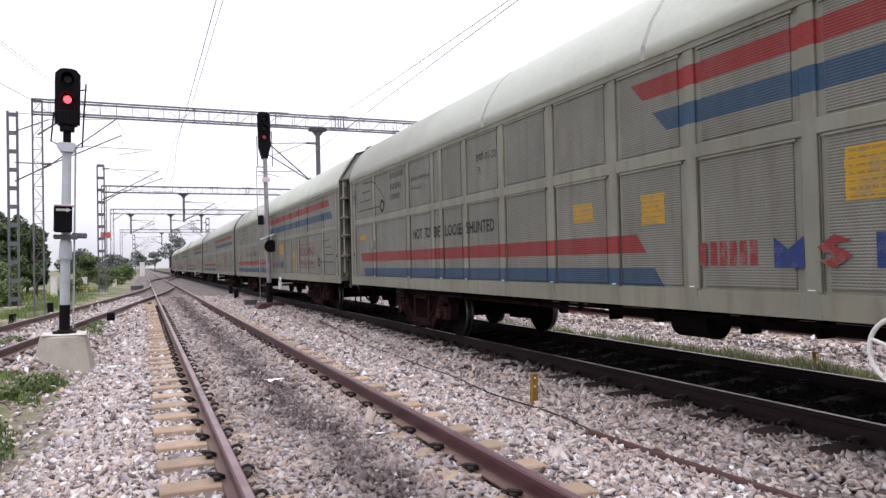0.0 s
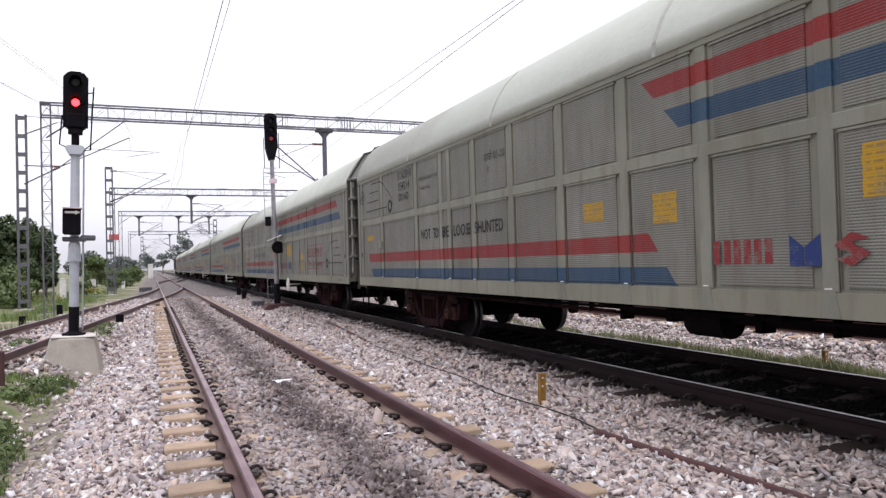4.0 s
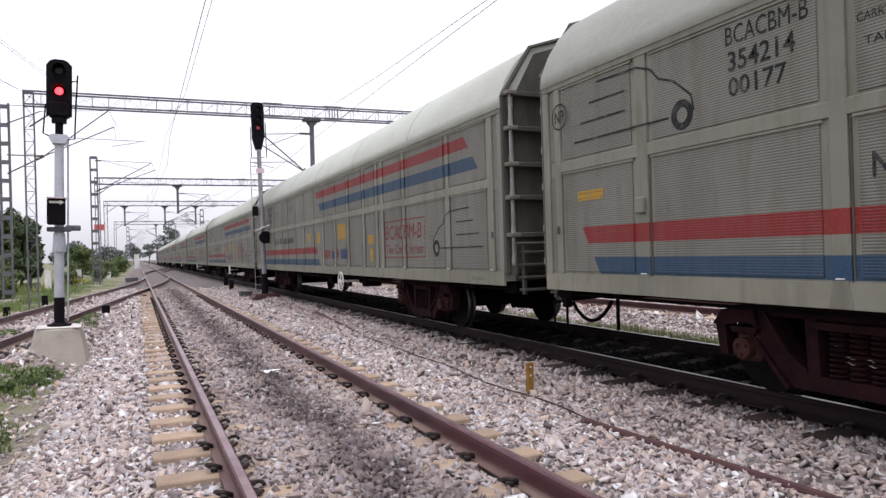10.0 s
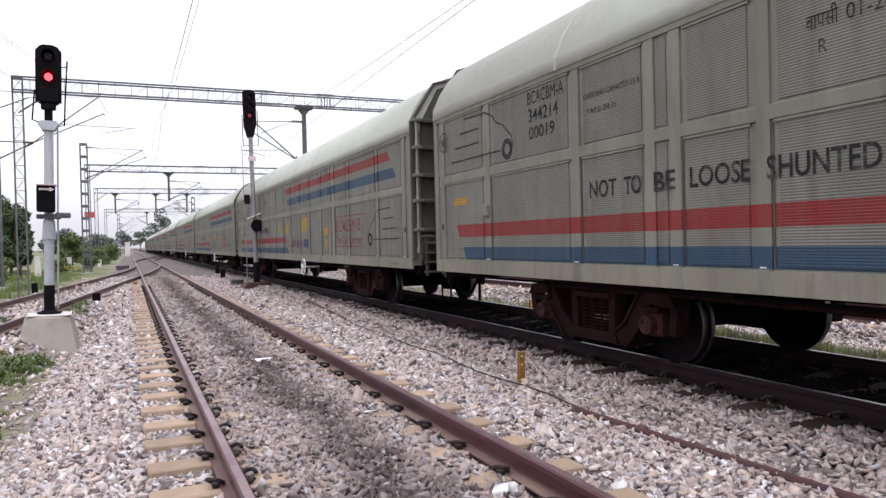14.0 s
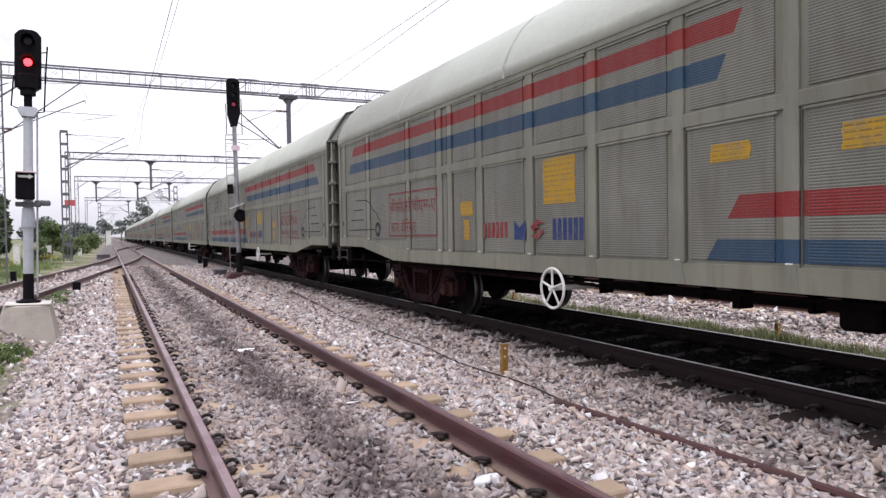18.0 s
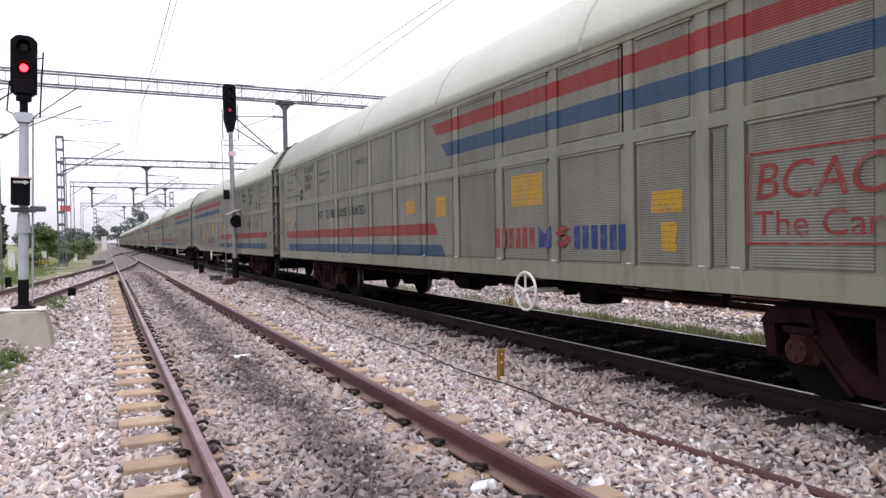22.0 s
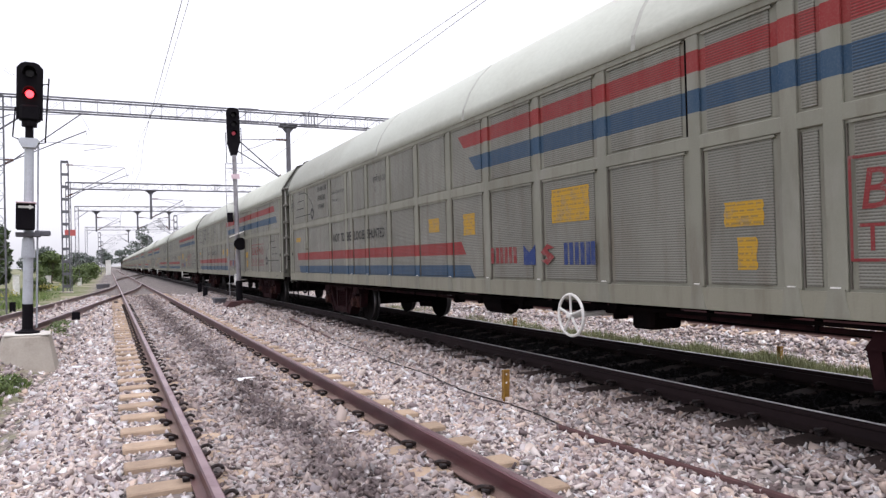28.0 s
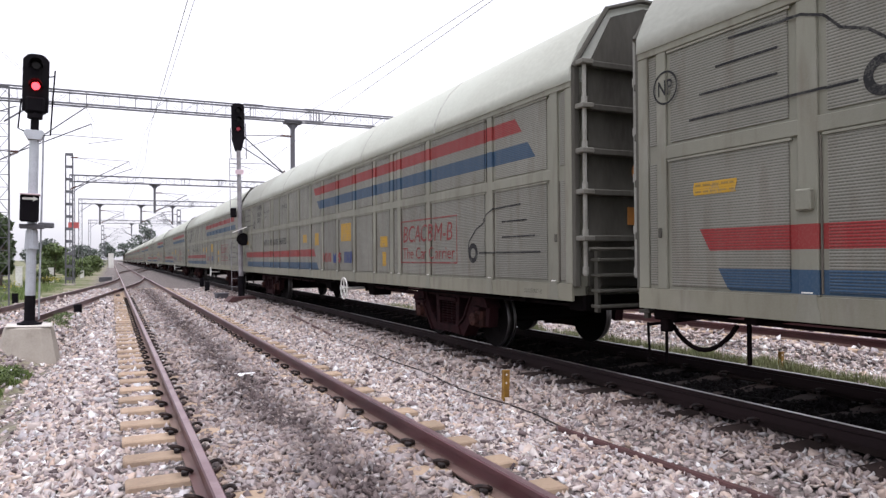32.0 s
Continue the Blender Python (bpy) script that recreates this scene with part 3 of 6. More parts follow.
def straight_track(cx, cz, label, bright, dark, y0, y1, first, step, count, clips):
    track = thing("railway_track", label, "track", Matrix.Translation((cx, 0, cz)), "railway tracks")
    for sx in (-HALF, HALF):
        rail = part("rail", rail_path([(sx, y0), (sx, y1)], RAIL), "rail_shaded" if bright else "rail_dark" if dark else "rail", track)
        top = Shape().box(sx - (0.019 if bright else 0.026), sx + (0.019 if bright else 0.026), y0, y1, 0.0005, 0.003)
        part("running_surface", top, "rail_bright" if bright else "rail_dark" if dark else "rail_top", rail, "polished bright rail head" if bright else "worn brown rail head")
    for i in range(count):
        y = first + step * i
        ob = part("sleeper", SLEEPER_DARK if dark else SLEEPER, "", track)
        ob.location = (random.uniform(-0.012, 0.012), y + random.uniform(-0.02, 0.02), 0)
        ob.rotation_euler = (0, 0, random.uniform(-0.012, 0.012))
        if i < clips:
            for sx in (-HALF, HALF):
                for d in (-1, 1):
                    c = part("rail_clip", CLIP, "", track)
                    c.location = (sx + d * 0.105, y, -0.155)
                    c.rotation_euler = (0, 0, 0 if d > 0 else math.pi)
    return track


straight_track(0.0, 0.0, "near track of brown rails on pale concrete sleepers in grey ballast", False, False, -60, 900, 5.44 - 0.657 * 20, 0.657, 76, 59)
straight_track(TRAIN_X, TRAIN_Z, "main track with polished rails on sleepers darkened as train shade", True, True, -260, 900, 0.6 - 0.65 * 12, 0.65, 78, 52)
straight_track(THIRD_X, -0.02, "further parallel track with brown rails on ballast", False, False, -60, 900, 2.0, 0.65, 60, 0)
straight_track(FOURTH_X, -0.02, "outermost parallel track with brown rails on ballast", False, False, -60, 900, 2.0, 0.65, 50, 0)


def branch_track():
    track = thing("railway_track", "diverging turnout track of rusty rails leading off the near track", "track", None, "railway tracks")
    ys = list(range(-20, 43, 6)) + [42 + 2 * i for i in range(13)]
    for off in (0.0, -2 * HALF):
        pts = [(branch_x(y) + off, y) for y in ys]
        if off:
            pts = pts[:-3] + [(branch_x(63.5) + off + 0.05, 63.5)]
        rail = part("rail", rail_path(pts, RAIL, -0.004), "rail", track)
        top = Shape()
        for a, b in zip(pts[:-1], pts[1:]):
            k = len(top.v)
            top.v += [(a[0] - 0.026, a[1], -0.002), (a[0] + 0.026, a[1], -0.002), (b[0] + 0.026, b[1], -0.002), (b[0] - 0.026, b[1], -0.002)]
            top.f.append((k, k + 1, k + 2, k + 3))
        part("running_surface", top, "rail_top", rail, "worn brown rail head")
    for i in range(62):
        y = -8 + 0.66 * i * 0.993
        ob = part("sleeper", SLEEPER_DARK, "", track)
        ob.location = (branch_x(y) - HALF, y, -0.055)
        ob.rotation_euler = (0, 0, -0.12)


branch_track()


def crossover_track():
    """Beyond the turnout a crossover leads from the near track to the main track."""
    track = thing("railway_track", "distant crossover of dark rails between the two running tracks", "track", None, "railway tracks")
    for off in (-HALF, HALF):
        pts = []
        for i in range(13):
            u = i / 12
            pts.append((off + TRAIN_X * (3 * u * u - 2 * u ** 3), 78 + 62 * u))
        part("rail", rail_path(pts, RAIL, 0.004), "rail", track)


crossover_track()


# ---- ballast: loose stones lying on the beds ----
def stone_templates(rng, n):
    """Sharp-edged crushed stones: cuboids with every corner broken differently."""
    v = np.array([(x, y, z) for z in (-1, 1) for y in (-1, 1) for x in (-1, 1)], float) * 0.72
    q = [(0, 2, 3, 1), (4, 5, 7, 6), (0, 1, 5, 4), (2, 6, 7, 3), (0, 4, 6, 2), (1, 3, 7, 5)]
    f = np.array([t for a, b, c, d in q for t in ((a, b, c), (a, c, d))])
    out = []
    for _ in range(n):
        w = v * (1 + rng.uniform(-0.45, 0.25, (8, 1))) + rng.uniform(-0.16, 0.16, (8, 3))
        out.append(w * np.array([rng.uniform(1.25, 2.2), rng.uniform(0.85, 1.35), rng.uniform(0.3, 0.52)]))
    return np.array(out), f


def scatter_stones(name, rng, pts, size, lift=0.6):
    n = len(pts)
    tmpl, f = stone_templates(rng, 24)
    pick = tmpl[rng.integers(0, 24, n)]
    q = rng.normal(size=(n, 4)) * np.array([1.0, 0.36, 0.36, 1.0])
    q /= np.linalg.norm(q, axis=1)[:, None]
    w, x, y, z = q.T
    rot = np.stack([1 - 2 * (y * y + z * z), 2 * (x * y - z * w), 2 * (x * z + y * w), 2 * (x * y + z * w), 1 - 2 * (x * x + z * z), 2 * (y * z - x * w),
                    2 * (x * z - y * w), 2 * (y * z + x * w), 1 - 2 * (x * x + y * y)], 1).reshape(n, 3, 3)
    r = size * rng.lognormal(0, 0.24, n)
    v = np.einsum("nij,nkj->nki", rot, pick) * r[:, None, None]
    p = pts.copy()
    p[:, 2] += r * (rng.uniform(-0.25, lift, n))
    v += p[:, None, :]
    tris = (f[None] + 8 * np.arange(n)[:, None, None]).reshape(-1, 3)
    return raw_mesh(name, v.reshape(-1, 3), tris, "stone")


def stone_points(rng, y0, y1, per_m2, keep):
    """Points in the view's wedge between y0 and y1 that keep(x, y) accepts."""
    xl, xr = -3.4, min(9.6, -1.4 + 1.6 * y1 + 1.5)
    n = int((xr - xl) * (y1 - y0) * per_m2)
    xy = np.column_stack([rng.uniform(xl, xr, n), rng.uniform(y0, y1, n)])
    out = []
    for x, y in xy:
        if x < -1.4 + 1.62 * y + 1.0 and x > -1.4 - 0.2 * y - 1.0 and keep(x, y, rng):
            out.append((x, y, ground_z(x, y) + (0.028 if abs(x) < 0.75 else -0.022 if abs(x) < 1.42 else 0.004)))
    return np.array(out)


def on_ballast(x, y, rng):
    for c in (0.0, TRAIN_X):
        for sx in (-HALF, HALF):
            if abs(x - c - sx) < 0.085:
                return False
    d = (y - 5.44) / 0.657
    if abs(d - round(d)) < 0.16 and abs(x) < 1.39:
        if abs(x) > 0.87:
            return rng.random() < (0.02 if x < 0 else 0.14)
        return rng.random() < (0.3 if abs(x) > 0.52 else 0.9)
    d = (y - 0.6) / 0.65
    if abs(d - round(d)) < 0.15 and abs(x - TRAIN_X) < 1.39 and rng.random() < 0.7:
        return False
    left = -2.42 - 0.022 * max(0.0, y - 4) + 0.35 * noise.noise((y * 0.6, 3.0, 1.0))
    if x < left:
        return rng.random() < 0.12
    if x > 7.0 and rng.random() < 0.35:
        return False
    return True


def ballast():
    rng = np.random.default_rng(7)
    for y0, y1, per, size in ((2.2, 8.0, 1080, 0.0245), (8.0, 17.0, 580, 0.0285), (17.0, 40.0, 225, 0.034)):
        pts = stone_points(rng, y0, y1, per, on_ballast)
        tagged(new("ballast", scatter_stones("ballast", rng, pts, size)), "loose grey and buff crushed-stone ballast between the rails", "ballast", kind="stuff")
    pts = []
    for _ in range(11000):
        x, y = rng.uniform(9.4, 17.5), rng.uniform(5, 30)
        if all(abs(abs(x - c) - HALF) > 0.1 for c in (THIRD_X, FOURTH_X)) and x < 1.5 + 1.6 * y:
            pts.append((x, y, ground_z(x, y) + 0.02))
    tagged(new("ballast", scatter_stones("ballast", rng, np.array(pts), 0.05)), "pale crushed-stone ballast on the further tracks", "ballast", kind="stuff")
    pts = []
    for _ in range(9000):
        y = rng.uniform(13, 42)
        x = branch_x(y) - HALF + rng.uniform(-1.9, 1.6)
        if abs(abs(x - branch_x(y) + HALF) - HALF) > 0.08 and x < -1.6:
            pts.append((x, y, ground_z(x, y) + 0.02))
    tagged(new("ballast", scatter_stones("ballast", rng, np.array(pts), 0.045)), "pale pinkish ballast on the diverging track", "ballast", kind="stuff")


ballast()

# ---- the train ----
L, W = 21.54, 1.508         # body length, half width
PITCH = 22.574
FACE = -W - 0.004           # plane of the stencilled lettering


def travel(t):
    """How far the train has run, in metres."""
    return 5.4401 * t + 0.047651 * t ** 2 - 4.0401e-4 * t ** 3 + 4.836e-6 * t ** 4


def sbox(s0, s1, z0, z1, x0, x1, c=0.0, shape=None):
    """A box in wagon space given by its distance s behind the leading end."""
    return (shape or Shape()).box(x0, x1, -s1, -s0, z0, z1, c)


POSTS = [(0.0, 0.13), (0.25, 0.37), (1.70, 1.92), (3.83, 4.03), (5.09, 5.23), (5.40, 5.60), (6.38, 6.57), (7.60, 7.79), (8.87, 9.06), (10.11, 10.30),
         (11.26, 11.45), (12.50, 12.69), (13.71, 13.91), (14.98, 15.17), (15.91, 16.11), (16.26, 16.47), (17.54, 17.73), (19.56, 19.77), (21.08, 21.29), (21.42, 21.54)]
RAISE = 0.22


def sole_z(s, ends):
    """Underside of the body; ends: which ends (0 leading, 1 trailing) are raised over the bogie."""
    z = 0.84
    for e in ends:
        d = s if e == 0 else L - s
        z = max(z, 0.84 + RAISE * min(1.0, max(0.0, (3.2 - d) / 1.7)))
    return z


BAYS = [(a1 + 0.05, b0 - 0.05) for (a0, a1), (b0, b1) in zip(POSTS[:-1], POSTS[1:]) if b0 - a1 > 0.3]


def ply(s0, s1, z0, z1):
    """The plane on which paint lies: a recessed sheet where it fits into a bay, or else the face of posts and rails."""
    if any(a <= s0 and s1 <= b for a, b in BAYS) and (1.06 <= z0 and z1 <= 2.19 or 2.36 <= z0 and z1 <= 3.18):
        return -1.4975
    return FACE


def text_mesh(text, material, s0, z0, height, width, lean=0.0, bold=0.0):
    """Stencilled words on the wagon's side: s0, z0 is their lower left corner."""
    cu = bpy.data.curves.new("lettering", "FONT")
    cu.body, cu.size, cu.shear, cu.offset, cu.extrude, cu.resolution_u = text, 1.0, lean, bold, 0.0, 3
    ob = bpy.data.objects.new("lettering", cu)
    scene.collection.objects.link(ob)
    me = bpy.data.meshes.new_from_object(ob.evaluated_get(bpy.context.evaluated_depsgraph_get()))
    bpy.data.objects.remove(ob)
    bpy.data.curves.remove(cu)
    n = len(me.vertices)
    co = np.empty(n * 3, np.float32)
    me.vertices.foreach_get("co", co)
    co = co.reshape(-1, 3)
    lo, hi = co.min(0), co.max(0)
    sx, sz = width / max(1e-6, hi[0] - lo[0]), height / max(1e-6, hi[1] - lo[1])
    out = np.column_stack([np.full(n, ply(s0, s0 + width, z0, z0 + height)), -(s0 + (co[:, 0] - lo[0]) * sx), z0 + (co[:, 1] - lo[1]) * sz])
    root = list(range(n))

    def top(i):
        while root[i] != i:
            root[i] = root[root[i]]
            i = root[i]
        return i
    for e in me.edges:
        root[top(e.vertices[0])] = top(e.vertices[1])
    # each letter lies on its own sheet or post
    letters = {}
    for i in range(n):
        letters.setdefault(top(i), []).append(i)
    for j, idx in enumerate(letters.values()):
        s_, z_ = -out[idx, 1], out[idx, 2]
        out[idx, 0] = ply(s_.min(), s_.max(), z_.min(), z_.max()) - 0.0005 * (j % 6)
    me.vertices.foreach_set("co", out.astype(np.float32).ravel())
    me.materials.clear()
    me.materials.append(MAT[material])
    me.update()
    return me


def plate(s0, s1, z0, z1, proud=0.003):
    x = ply(s0, s1, z0, z1)
    return sbox(s0, s1, z0, z1, x, x + proud + 0.003)


def ring_shape(s, z, r0, r1, n=28):
    sh = Shape()
    for i in range(n):
        a = 2 * math.pi * i / n
        sh.v += [(ply(s - r1, s + r1, z - r1, z + r1), -(s + r * math.cos(a)), z + r * math.sin(a)) for r in (r0, r1)]
        k = (i + 1) % n
        sh.f.append((2 * i, 2 * i + 1, 2 * k + 1, 2 * k))
    return sh


def stroke(pts, w=0.021):
    """A painted line along points (s, z)."""
    sh = Shape()
    cuts = []
    edges = sorted(e for bay in BAYS for e in bay)
    for (a, b), (c, d) in zip(pts[:-1], pts[1:]):
        us = sorted([0.0, 1.0] + [(e - a) / (c - a) for e in edges if abs(c - a) > 1e-6 and 0.0 < (e - a) / (c - a) < 1.0])
        cuts += [(a + (c - a) * u, b + (d - b) * u, a + (c - a) * v, b + (d - b) * v) for u, v in zip(us[:-1], us[1:])]
    for i, (a, b, c, d) in enumerate(cuts):
        x = ply(min(a, c) + 0.001, max(a, c) - 0.001, min(b, d), max(b, d)) - 0.0006 * (i % 3)
        ln = math.hypot(c - a, d - b)
        nx, nz = -(d - b) / ln * w / 2, (c - a) / ln * w / 2
        ex, ez = (c - a) / ln * w / 3, (d - b) / ln * w / 3
        k = len(sh.v)
        sh.v += [(x, -(a - ex + nx), b - ez + nz), (x, -(a - ex - nx), b - ez - nz), (x, -(c + ex - nx), d + ez - nz), (x, -(c + ex + nx), d + ez + nz)]
        sh.f.append((k, k + 1, k + 2, k + 3))
    return sh


def flat(polys):
    """Painted polygons, each a list of (s, z)."""
    sh = Shape()
    for q in polys:
        k = len(sh.v)
        x = ply(min(p[0] for p in q), max(p[0] for p in q), min(p[1] for p in q), max(p[1] for p in q))
        sh.v += [(x, -a, b) for a, b in q]
        sh.f.append(tuple(range(k, k + len(q))))
    return sh


def bars(s0, s1, z0, z1, n, gap=0.3):
    """Unreadable writing: n upright bars in a row."""
    w = (s1 - s0) / n
    return flat([[(s0 + i * w, z0), (s0 + (i + 1 - gap) * w, z0), (s0 + (i + 1 - gap) * w, z1), (s0 + i * w, z1)] for i in range(n)])


def notice(wagon, s0, s1, z0, z1, lines, label="yellow stencilled notice with worn dark text"):
    """A patch of yellow paint with ragged ends, and rows of unreadable words in it."""
    rng = random.Random(int(s0 * 100) * 31 + lines)
    px = ply(s0, s1, z0, z1)
    paint, words = Shape(), Shape()

    def quad(sh, x, a, b, c, d):
        k = len(sh.v)
        sh.v += [(x, -a, c), (x, -b, c), (x, -b, d), (x, -a, d)]
        sh.f.append((k, k + 1, k + 2, k + 3))
    rows = max(2, int((z1 - z0) / 0.0226))
    left, right = 0.0, 0.0
    for i in range(rows + 1):
        left, right = 0.3 * left + rng.uniform(-0.008, 0.012), 0.3 * right + rng.uniform(-0.008, 0.012)
        z = z0 + (z1 - z0) * i / rows
        paint.v += [(px, -(s0 + left), z), (px, -(s1 - right), z)]
        if i:
            paint.f.append((2 * i - 2, 2 * i - 1, 2 * i + 1, 2 * i))
    p = part("notice_panel", paint, "yellow", wagon, label)
    h = (z1 - z0) / lines
    for i in range(lines):
        a = s0 + 0.05 * (s1 - s0)
        end = s1 - 0.05 * (s1 - s0) - (rng.uniform(0.0, 0.3) * (s1 - s0) if i % 3 == 2 else 0)
        while a < end - 0.015:
            b = min(end, a + rng.uniform(0.025, 0.11))
            quad(words, px - 0.002, a, b, z1 - (i + 0.66) * h, z1 - (i + 0.38) * h)
            a = b + rng.uniform(0.012, 0.03)
    part("notice_text", words, "ochre_ink", p, kind="stuff")


def car_outline(wagon, s, z, k):
    """A speeding car in outline; k = 1 faces back along the train, -1 forward; s, z: the wheel's centre."""
    def at(ds, dz):
        return (s - k * ds, z + dz)
    part("painted_wheel", ring_shape(s, z, 0.07, 0.14), "black_ink", wagon)
    part("painted_outline", stroke([at(-0.15, 0.02), at(-0.12, 0.16), at(0.1, 0.33), at(0.3, 0.40), at(0.42, 0.52), at(0.6, 0.58), at(1.28, 0.60)]), "black_ink", wagon)
    for a, b, c in ((0.18, 1.72, 0.0), (0.82, 1.6, 0.2), (0.82, 1.42, 0.4)):
        part("painted_line", stroke([at(a, c), at(b, c)]), "black_ink", wagon)


def lettering_english(wagon, kind):
    part("emblem_ring", ring_shape(0.375, 2.87, 0.137, 0.155), "black_ink", wagon)
    part("lettering", text_mesh("NP", "black_ink", 0.285, 2.80, 0.14, 0.18, 0, 0.012), "", wagon)
    notice(wagon, 0.69, 1.16, 1.855, 1.965, 2)
    part("junction_box", sbox(1.74, 1.87, 1.655, 1.815, -W - 0.05, -W + 0.01, 0.012), "solid_e", wagon)
    car_outline(wagon, 2.38, 2.52, 1)
    part("lettering", text_mesh("CARRYING CAPACITY-15.9t", "black_ink", 4.10, 2.83, 0.062, 0.95), "", wagon)
    part("lettering", text_mesh("TARE-34.1t", "black_ink", 4.15, 2.66, 0.062, 0.52), "", wagon)
    for word, s0, s1 in (("NOT", 4.18, 4.64), ("TO", 4.76, 5.04), ("BE", 5.22, 5.51), ("LOOSE", 5.68, 6.36), ("SHUNTED", 6.52, 7.44)):
        part("lettering", text_mesh(word, "black_ink", s0, 1.75, 0.185, s1 - s0, 0, 0.015), "", wagon)
    part("lettering", text_mesh("\u0935\u093e\u092a\u0938\u0940", "black_ink", 6.88, 2.80, 0.15, 0.26), "", wagon)
    part("lettering", text_mesh("01-20", "black_ink", 7.2, 2.80, 0.11, 0.34), "", wagon)
    part("lettering", text_mesh("R", "black_ink", 6.98, 2.62, 0.1, 0.07), "", wagon)
    notice(wagon, 9.44, 9.83, 1.74, 1.95, 4)
    notice(wagon, 10.65, 11.0, 1.65, 1.95, 6)
    notice(wagon, 12.88, 13.58, 1.70, 2.08, 7)
    notice(wagon, 15.38, 15.77, 1.53, 1.73, 4)
    notice(wagon, 15.51, 15.70, 1.18, 1.44, 5)
    emblem(wagon, 11.46)
    part("stencil_frame", stroke([(16.49, 1.25), (18.66, 1.25), (18.66, 1.95), (16.49, 1.95), (16.49, 1.25)], 0.021), "red_ink", wagon)
    part("lettering", text_mesh("BCACBM-" + kind, "red_ink", 16.56, 1.59, 0.28, 1.95, 0.16), "", wagon)
    part("lettering", text_mesh("The Car Carrier", "red_ink", 16.54, 1.31, 0.19, 2.05, 0, 0.0), "", wagon)
    car_outline(wagon, 19.17, 1.39, -1)
    part("small_stencil", bars(20.55, 20.95, 0.90, 0.95, 9), "black_ink", wagon)


def emblem(wagon, s, z0=1.225, h=0.245, wide=False):
    """Two maker's words as plain bars, and two badges as plain shapes; wide: longer words set closer together."""
    if wide:
        part("brand_stencil", bars(s, s + 0.94, z0 - 0.01, z0 + h - 0.02, 6), "red_ink", wagon, "row of red bars", "stuff")
        part("brand_stencil", bars(s + 1.68, s + 2.58, z0 - 0.01, z0 + h - 0.02, 6), "navy_ink", wagon, "row of navy bars", "stuff")
    else:
        part("brand_stencil", bars(s, s + 0.66, z0 + 0.02, z0 + h - 0.02, 6), "red_ink", wagon, "row of red bars", "stuff")
        part("brand_stencil", bars(s + 1.64, s + 2.25, z0, z0 + h, 6), "navy_ink", wagon, "row of navy bars", "stuff")
    a = s + (0.98 if wide else 0.79)
    part("badge", flat([[(a, z0), (a + 0.13, z0), (a + 0.13, z0 + h * 0.6), (a, z0 + h)], [(a + 0.15, z0), (a + 0.29, z0), (a + 0.29, z0 + h), (a + 0.15, z0 + h * 0.6)]]), "navy_ink", wagon, "navy winged badge")
    b = s + (1.35 if wide else 1.19)
    part("badge", flat([[(b, z0 + h * 0.62), (b + 0.14, z0 + h), (b + 0.28, z0 + h * 0.8), (b + 0.14, z0 + h * 0.72), (b + 0.2, z0 + h * 0.5), (b + 0.06, z0 + h * 0.45)],
                         [(b + 0.08, z0 + h * 0.55), (b + 0.22, z0 + h * 0.55), (b + 0.28, z0 + h * 0.36), (b + 0.14, z0), (b, z0 + h * 0.22), (b + 0.14, z0 + h * 0.3)]]), "red_ink", wagon, "red angular badge")


def lettering_hindi(wagon):
    car_outline(wagon, 2.39, 1.40, 1)
    part("stencil_frame", stroke([(3.0, 1.28), (5.1, 1.28), (5.1, 2.02), (3.0, 2.02), (3.0, 1.28)], 0.026), "red_ink", wagon)
    part("lettering", text_mesh("\u092c\u0940\u0938\u0940\u090f\u0938\u0940\u092c\u0940\u090f\u092e-\u090f", "red_ink", 3.06, 1.64, 0.30, 1.95), "", wagon)
    part("lettering", text_mesh("\u0915\u093e\u0930 \u0915\u0948\u093f\u0930\u092f\u0930", "red_ink", 3.08, 1.33, 0.25, 1.15), "", wagon)
    notice(wagon, 5.87, 6.25, 1.56, 1.76, 4)
    notice(wagon, 5.97, 6.15, 1.22, 1.50, 5)
    emblem(wagon, 6.57)
    notice(wagon, 8.02, 8.65, 1.64, 2.16, 9)
    notice(wagon, 10.56, 10.97, 1.88, 2.03, 4)
    notice(wagon, 11.74, 12.12, 1.86, 2.05, 4)
    part("lettering", text_mesh("\u0935\u093e\u092a\u0938\u0940", "black_ink", 13.92, 2.80, 0.15, 0.26), "", wagon)
    part("lettering", text_mesh("02-20", "black_ink", 14.22, 2.80, 0.1, 0.34), "", wagon)
    part("small_stencil", bars(16.40, 17.22, 2.92, 2.99, 12), "black_ink", wagon)
    part("small_stencil", bars(16.40, 17.02, 2.74, 2.81, 9), "black_ink", wagon)
    part("lettering", text_mesh("\u092c\u0940\u0938\u0940\u090f\u0938\u0940\u092c\u0940\u090f\u092e-\u090f", "black_ink", 17.68, 3.0, 0.17, 0.95), "", wagon)
    for word, s, wd in (("\u0932\u0942\u091c", 16.52, 0.32), ("\u0936\u0902\u093f\u091f\u0902\u0917", 17.42, 0.55), ("\u0928", 18.34, 0.16), ("\u0915\u0930\u0947\u0902", 18.9, 0.34)):
        part("lettering", text_mesh(word, "black_ink", s, 1.76, 0.26, wd), "", wagon)
    car_outline(wagon, 19.07, 2.51, -1)
    part("emblem_ring", ring_shape(21.06, 2.9, 0.13, 0.15), "black_ink", wagon)
    part("lettering", text_mesh("\u090f\u0928\u092a\u0940", "black_ink", 20.97, 2.84, 0.13, 0.19), "", wagon)
    notice(wagon, 20.35, 20.82, 1.79, 1.88, 2)


